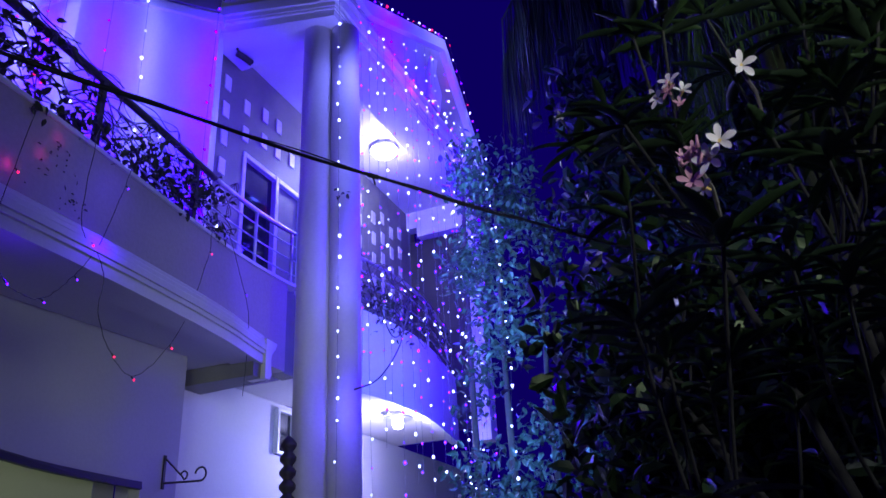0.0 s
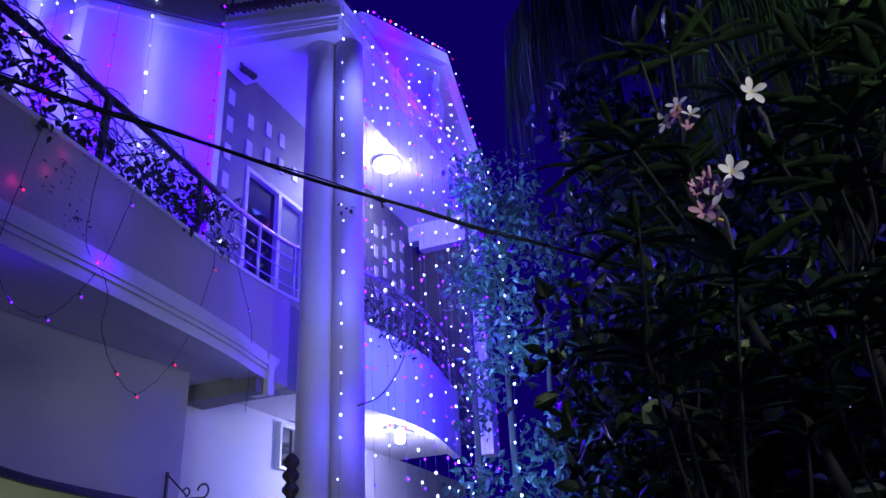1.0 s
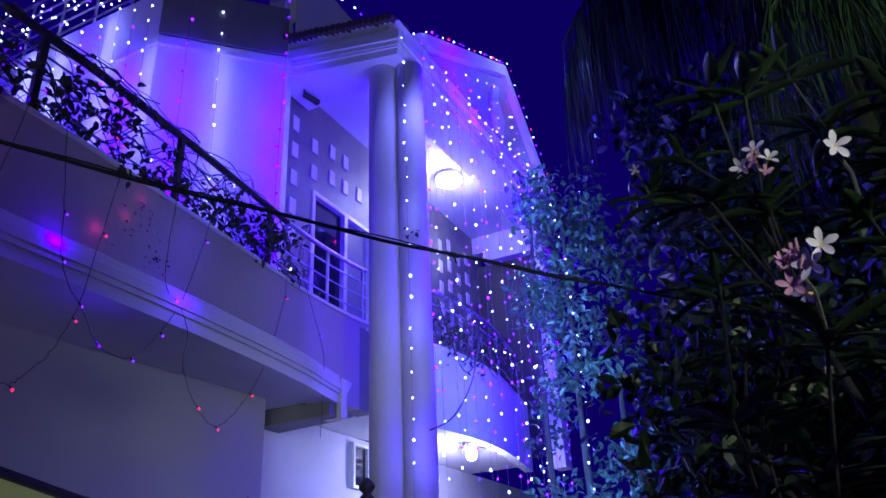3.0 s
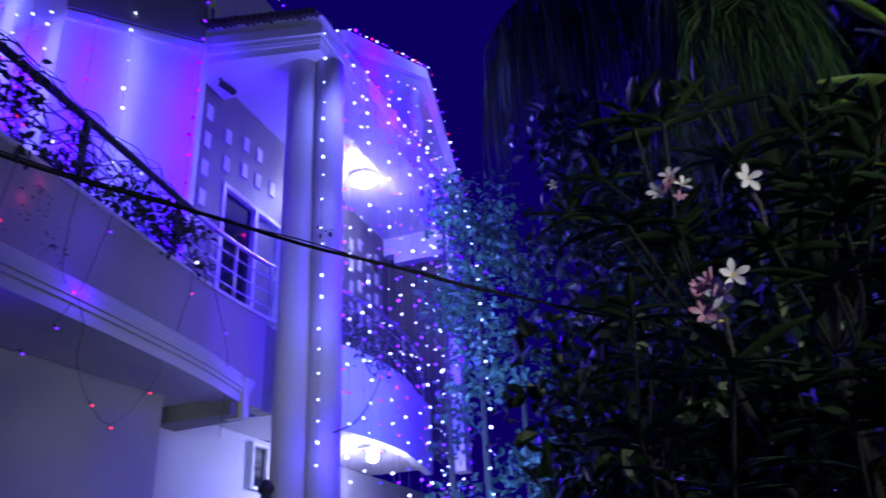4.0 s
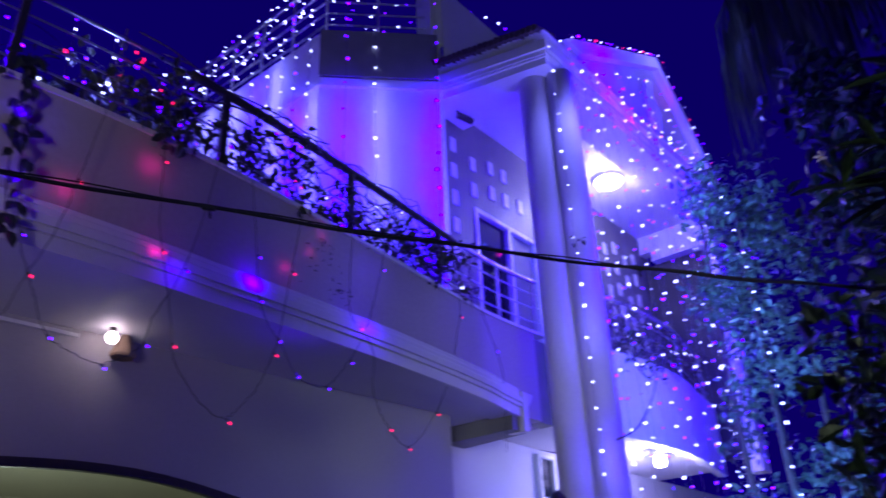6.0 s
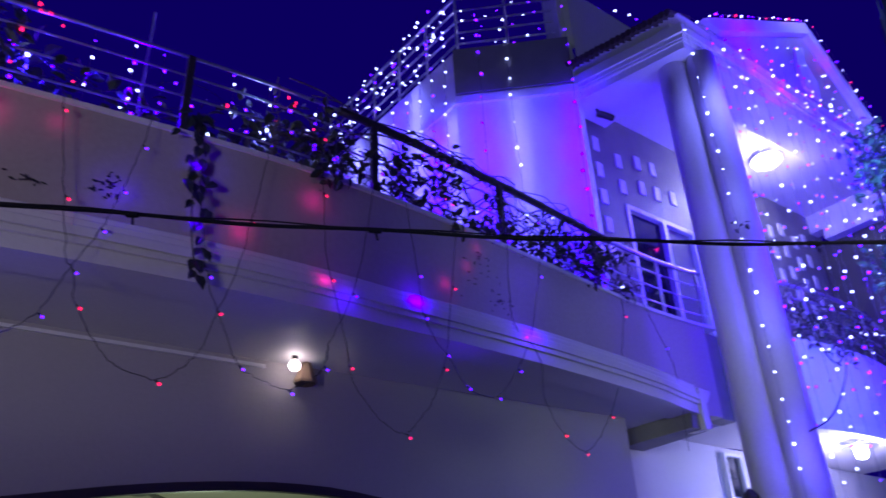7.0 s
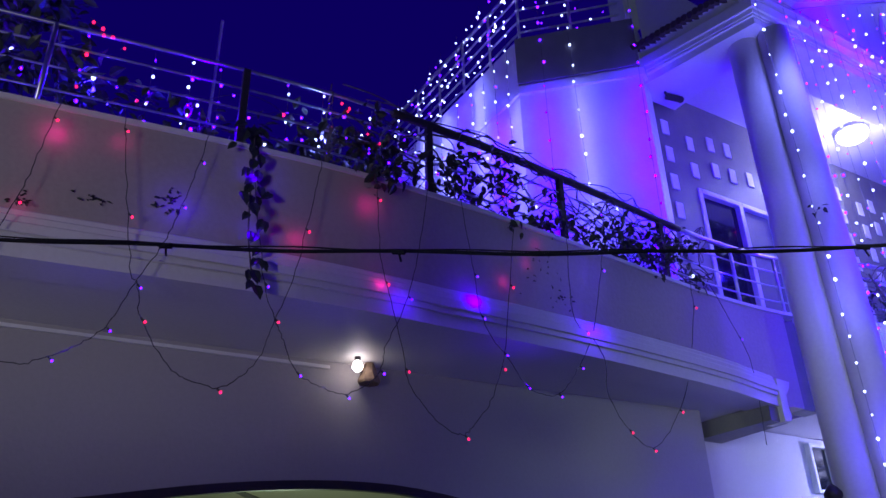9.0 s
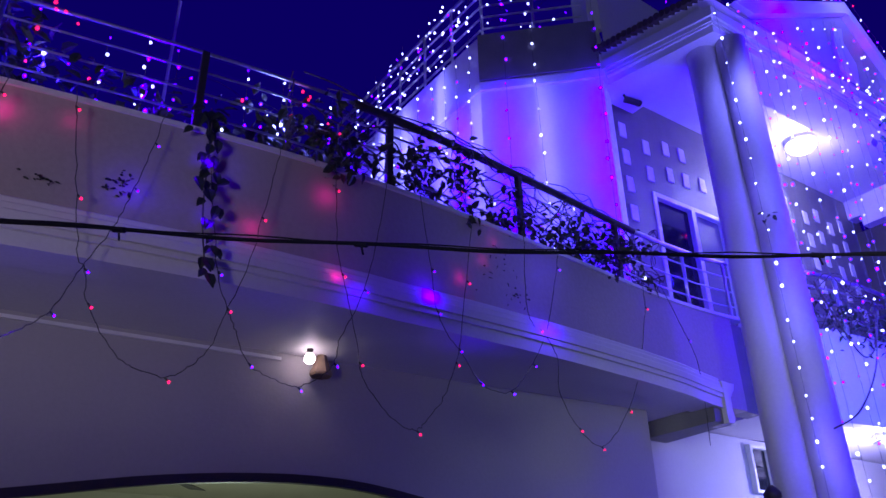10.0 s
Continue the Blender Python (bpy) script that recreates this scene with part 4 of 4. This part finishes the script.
# plumeria, close to the viewer: each leaf a part
LEAF_MESH = []
for k in range(3):
    bm = bmesh.new()
    n = 7
    mid, lf, rt = [], [], []
    for i in range(n + 1):
        t = i / n
        w = 0.108 * math.sin(math.pi * min(1, t * 0.94 + 0.03)) ** 0.8
        drop = -(0.12 + 0.1 * k) * t * t
        mid.append(bm.verts.new((0, t, drop)))
        lf.append(bm.verts.new((-w, t, drop + 0.045)))
        rt.append(bm.verts.new((w, t, drop + 0.045)))
    for i in range(n):
        bm.faces.new((mid[i], mid[i + 1], lf[i + 1], lf[i]))
        bm.faces.new((mid[i], rt[i], rt[i + 1], mid[i + 1]))
    for f in bm.faces:
        f.smooth = True
    me = bpy.data.meshes.new("leaf")
    bm.to_mesh(me)
    bm.free()
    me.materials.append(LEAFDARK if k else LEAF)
    LEAF_MESH.append(me)
PETAL_MESH = {}
for key, mat in (("white", PETAL), ("pink", PINK)):
    bm = bmesh.new()
    rows = []
    for i in range(6):
        t = i / 5
        w = 0.24 * (0.3, 0.5, 0.78, 1.0, 0.92, 0.42)[i]
        rows.append((bm.verts.new((-w, t, 0.25 * t - 0.3 * t * t + 0.06)), bm.verts.new((0, t, 0.25 * t - 0.3 * t * t)), bm.verts.new((w * 0.8, t, 0.25 * t - 0.3 * t * t + 0.03))))
    for a, b in zip(rows, rows[1:]):
        bm.faces.new((a[0], a[1], b[1], b[0]))
        bm.faces.new((a[1], a[2], b[2], b[1]))
    for f in bm.faces:
        f.smooth = True
    me = bpy.data.meshes.new("petal")
    bm.to_mesh(me)
    bm.free()
    me.materials.append(mat)
    PETAL_MESH[key] = me


def aim(way, twist=0.0):
    """A turn that lays local y along way."""
    return way.to_track_quat("Y", "Z").to_matrix().to_4x4() @ Matrix.Rotation(twist, 4, "Y")


plumeria = thing("plumeria_tree", "plumeria tree with long dark leaves and white flowers", "tree")
FORK = [Vector((0.15, 3.1, 0)), Vector((0.08, 3.05, 0.7)), Vector((-0.05, 2.95, 1.3))]
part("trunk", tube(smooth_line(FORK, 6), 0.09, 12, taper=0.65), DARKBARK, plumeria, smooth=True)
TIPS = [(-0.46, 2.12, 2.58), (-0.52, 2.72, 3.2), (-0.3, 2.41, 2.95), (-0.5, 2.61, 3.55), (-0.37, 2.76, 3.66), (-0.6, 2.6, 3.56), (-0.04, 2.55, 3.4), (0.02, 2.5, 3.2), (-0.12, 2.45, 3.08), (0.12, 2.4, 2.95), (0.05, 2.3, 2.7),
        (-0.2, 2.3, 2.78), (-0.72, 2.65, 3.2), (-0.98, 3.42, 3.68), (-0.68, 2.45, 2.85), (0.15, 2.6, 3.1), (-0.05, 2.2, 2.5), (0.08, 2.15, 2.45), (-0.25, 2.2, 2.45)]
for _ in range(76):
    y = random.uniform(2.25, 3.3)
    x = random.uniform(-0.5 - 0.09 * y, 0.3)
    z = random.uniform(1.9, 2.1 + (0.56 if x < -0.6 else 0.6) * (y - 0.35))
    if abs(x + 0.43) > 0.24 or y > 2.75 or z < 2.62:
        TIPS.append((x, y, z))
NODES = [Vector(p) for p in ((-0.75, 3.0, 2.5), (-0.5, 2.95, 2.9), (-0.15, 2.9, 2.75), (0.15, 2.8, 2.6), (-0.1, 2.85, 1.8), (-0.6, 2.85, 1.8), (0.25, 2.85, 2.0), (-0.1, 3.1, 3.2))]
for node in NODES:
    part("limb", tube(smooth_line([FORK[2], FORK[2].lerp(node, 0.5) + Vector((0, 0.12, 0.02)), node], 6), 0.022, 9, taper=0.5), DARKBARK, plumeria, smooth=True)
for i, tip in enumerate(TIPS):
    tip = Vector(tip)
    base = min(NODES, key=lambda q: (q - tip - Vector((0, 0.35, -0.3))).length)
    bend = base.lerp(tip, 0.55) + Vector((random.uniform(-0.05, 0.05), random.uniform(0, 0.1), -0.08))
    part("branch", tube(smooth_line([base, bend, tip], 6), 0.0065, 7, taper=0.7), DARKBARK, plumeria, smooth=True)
    out = (tip - bend).normalized()
    for k in range(10):
        a = k * 2.4 + i
        flat = Vector((math.cos(a), math.sin(a), 0)) + out * random.uniform(0.1, 0.55) + Vector((0, 0, random.uniform(-0.1, 0.35)))
        leaf = new("leaf", LEAF_MESH[(i + k) % 3])
        leaf.parent = plumeria
        s = random.uniform(0.12, 0.21)
        leaf.matrix_basis = Matrix.Translation(tip - out * random.uniform(0, 0.06)) @ aim(flat.normalized(), random.uniform(-0.4, 0.4)) @ Matrix.Diagonal((s * random.uniform(0.85, 1.15), s, s, 1))


def flower(centre, face, size, key):
    """A five-petalled flower turned towards face, as a part of the tree."""
    face = face.normalized()
    turn = face.to_track_quat("Z", "Y").to_matrix().to_4x4()
    ob = part("flower", turned([(0.003, -0.02), (0.006, 0.0), (0.005, 0.005)], (0, 0, 0), 8), POLLEN if key == "white" else PINK, plumeria, "yellow-throated white flower" if key == "white" else "")
    ob.matrix_basis = Matrix.Translation(centre) @ turn
    for k in range(5):
        p = new("petal", PETAL_MESH[key])
        p.parent = ob
        p.matrix_basis = Matrix.Rotation(k * math.tau / 5 + random.uniform(-0.1, 0.1), 4, "Z") @ Matrix.Rotation(radians(random.uniform(10, 42)), 4, "X") @ Matrix.Diagonal((size, size, size, 1))


FRONT = Vector((-0.05, -1.8, -0.75))
for c, key, size in (((-0.43, 2.0, 2.712), W, 0.038), ((-0.455, 2.01, 2.68), W, 0.038), ((-0.5, 2.03, 2.65), "pink", 0.034), ((-0.478, 2.04, 2.632), W, 0.03), ((-0.51, 2.02, 2.705), "pink", 0.022), ((-0.485, 2.02, 2.72), "pink", 0.02), ((-0.49, 2.02, 2.695), "pink", 0.022),
                     ((-0.515, 2.64, 3.325), W, 0.04), ((-0.56, 2.65, 3.285), W, 0.04), ((-0.485, 2.66, 3.295), W, 0.036), ((-0.525, 2.65, 3.3), "pink", 0.03), ((-0.5, 2.67, 3.26), "pink", 0.026),
                     ((-0.33, 2.3, 3.085), W, 0.042), ((-1.01, 3.37, 3.8), W, 0.03)):
    flower(Vector(c), FRONT + Vector((random.uniform(-1.1, 1.1), 0, random.uniform(0.2, 1.5))), size, "white" if key == W else "pink")
for tip, c in (((-0.46, 2.12, 2.58), (-0.48, 2.04, 2.68)), ((-0.3, 2.41, 2.95), (-0.33, 2.31, 3.075)), ((-0.52, 2.72, 3.2), (-0.52, 2.66, 3.29)), ((-0.98, 3.42, 3.68), (-1.01, 3.37, 3.79))):
    part("flower_stalk", tube([tip, Vector(tip).lerp(Vector(c), 0.6) + Vector((0.01, -0.01, 0)), c], 0.005, 6), BARK, plumeria)

# pink buds in the flower heads
for c in ((-0.5, 2.01, 2.7), (-0.475, 2.01, 2.715), (-0.48, 2.01, 2.675), (-0.47, 2.01, 2.695), (-0.51, 2.02, 2.685), (-0.53, 2.64, 3.31), (-0.54, 2.64, 3.3)):
    c = Vector(c)
    tip = c + Vector((random.uniform(-0.02, 0.02), -0.012, random.uniform(0.005, 0.025)))
    part("bud", tube([c, c.lerp(tip, 0.5), tip], 0.005, 7, taper=0.5), PINK, plumeria, smooth=True)


def palm_tree(crown, foot, fans, droop, wide, label, thick=5):
    """A palm with arching fronds whose leaflets hang down."""
    palm = thing("palm_tree", label, "palm", "palms")
    part("trunk", tube(smooth_line([foot, foot.lerp(crown, 0.4) + Vector((0.05, 0.05, 0)), foot.lerp(crown, 0.8), crown], 6), 0.075, 12, taper=0.7), DARKBARK, palm, smooth=True)
    for a, reach in fans:
        d = Vector((math.cos(a), math.sin(a), 0))
        line = smooth_line([crown, crown + d * reach * 0.4 + Vector((0, 0, 0.3)), crown + d * reach * 0.75 + Vector((0, 0, 0.15)), crown + d * reach + Vector((0, 0, -0.35))], 14)
        frond = part("frond", tube(line, 0.014, 6, taper=0.4), PALM, palm)
        bm = bmesh.new()
        side = d.cross(Vector((0, 0, 1)))
        for i, p in enumerate(line[4:]):
            way = (line[min(i + 5, len(line) - 1)] - line[i + 3]).normalized()
            for sgn in (-1, 1):
                for r in range(thick):
                    if random.random() < 0.1:
                        continue
                    l = droop * random.uniform(0.4, 1.0)
                    start = p + way * random.uniform(-0.02, 0.02)
                    knee = start + side * sgn * random.uniform(0.08, 0.24) + way * random.uniform(0.05, 0.2) + Vector((0, 0, random.uniform(-0.12, 0.0)))
                    end = knee + side * sgn * random.uniform(-0.02, 0.14) + way * random.uniform(-0.05, 0.15) + Vector((random.uniform(-0.08, 0.08), random.uniform(-0.08, 0.08), -l))
                    w = Vector((random.uniform(-1, 1), random.uniform(-1, 1), 0.3)).normalized() * wide * random.uniform(0.6, 1.1)
                    m = knee.lerp(end, 0.5) + (knee - start) * 0.12
                    q = [bm.verts.new(v) for v in (start - w * 0.6, start + w * 0.6, knee + w, knee - w, m + w * 0.7, m - w * 0.7, end)]
                    bm.faces.new((q[0], q[1], q[2], q[3]))
                    bm.faces.new((q[3], q[2], q[4], q[5]))
                    bm.faces.new((q[5], q[4], q[6]))
        foliage("foliage", bm, PALM, frond)


palm_tree(Vector((-0.02, 4.5, 5.45)), Vector((0.25, 5.3, 0)), ((-2.5, 0.35), (-2.05, 0.4), (-1.7, 0.5), (-1.35, 0.5), (-1.0, 0.45), (-0.6, 0.4), (0.1, 0.4), (0.9, 0.6), (1.7, 0.8), (2.6, 0.5)), 0.8, 0.006, "palm tree with long drooping green fronds")
palm_tree(Vector((-1.33, 8.94, 9.3)), Vector((-1.0, 9.6, 0)), ((-2.9, 1.2), (-2.4, 1.3), (-1.9, 1.2), (-1.5, 1.3), (-1.0, 1.2), (-0.4, 1.3), (0.6, 1.4), (2.0, 1.4), (2.9, 1.4)), 2.2, 0.011, "tall palm with drooping fronds in blue light", 2)

# long leaves at the garden lamp, its light partly put into their colour
SHRUB_MESH = LEAF_MESH[0].copy()
SHRUB_MESH.materials[0] = LITLEAF
shrub = thing("garden_shrub", "tall shrub with long yellow-green leaves, coloured as lit by a lamp", "shrub")
for k in range(12):
    x, y = 0.12 + 0.32 * random.random(), 2.6 + 0.35 * random.random()
    top = Vector((x, y, random.uniform(3.1, 3.72)))
    part("stem", tube(smooth_line([(0.6, 3.0, 0), (0.58, 2.95, 1.8), (x, y, 2.9), top], 6), 0.014, 7, taper=0.5), BARK, shrub, smooth=True)
    for i in range(8):
        a = i * 2.4 + k
        leaf = new("leaf", SHRUB_MESH)
        leaf.parent = shrub
        way = Vector((math.cos(a), math.sin(a), random.uniform(0.2, 1.6))).normalized()
        s = random.uniform(0.18, 0.3)
        leaf.matrix_basis = Matrix.Translation(top - Vector((0, 0, 0.05 * i * random.random()))) @ aim(way, random.uniform(-0.5, 0.5)) @ Matrix.Diagonal((s * 0.75, s, s, 1))

# dark trees of the garden behind, with added ones as a backdrop
def garden_tree(x, y, h, w, seed, size=1.0):
    random.seed(seed)
    ob = thing("garden_tree", "dark dense tree of the garden and its added backdrop", "tree", "garden trees")
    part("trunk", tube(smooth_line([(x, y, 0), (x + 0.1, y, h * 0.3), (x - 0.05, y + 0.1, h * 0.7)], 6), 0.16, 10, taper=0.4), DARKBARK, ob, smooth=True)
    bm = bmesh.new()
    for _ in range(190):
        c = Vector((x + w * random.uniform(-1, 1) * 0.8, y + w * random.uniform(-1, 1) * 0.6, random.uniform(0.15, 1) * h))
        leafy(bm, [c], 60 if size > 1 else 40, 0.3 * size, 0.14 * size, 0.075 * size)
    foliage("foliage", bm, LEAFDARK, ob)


garden_tree(-0.65, 8.2, 7.2, 1.4, 3, 1.2)
garden_tree(1.3, 6.7, 6.8, 1.7, 4, 1.2)
garden_tree(-0.75, 5.0, 3.5, 0.75, 5)
garden_tree(2.55, 4.9, 6.4, 1.6, 6)
garden_tree(0.72, 4.0, 3.0, 0.9, 7)
# tall far trees, added to cover the sky and keep the right side dark
garden_tree(1.8, 9.7, 13.0, 2.0, 8, 1.4)
garden_tree(1.1, 12.4, 13.5, 1.7, 9, 1.5)
garden_tree(4.3, 7.8, 12.5, 2.8, 10, 1.5)
garden_tree(2.2, 6.8, 9.4, 1.7, 12, 1.3)
random.seed(11)

# ---- tiles of the veranda wall ----
bm = boxed(0, -0.046, -0.082, 0.014, 0.046, 0.082, bevel=0.004)
tile_mesh = bpy.data.meshes.new("tile")
bm.to_mesh(tile_mesh)
bm.free()
tile_mesh.materials.append(TILE)


def tile(y, z):
    ob = new("tile", tile_mesh)
    ob.parent, ob.location = wall_veranda, (VX, y, z)
    ob.rotation_euler = (radians(random.uniform(-1.5, 1.5)), 0, 0)


for y, top in ((5.34, 6.5), (5.65, 6.41), (5.95, 6.5), (6.19, 6.51), (6.45, 6.24)):
    for r in range(5):
        z = top - 0.305 * r
        if z - 0.09 > 5.94 or y < 5.4:
            tile(y, z)
for i, y in enumerate((7.3, 7.6, 7.95, 8.32, 8.57, 8.83, 9.08)):
    for r in range(7):
        tile(y, 6.52 - 0.1 * (i % 2) - 0.29 * r)
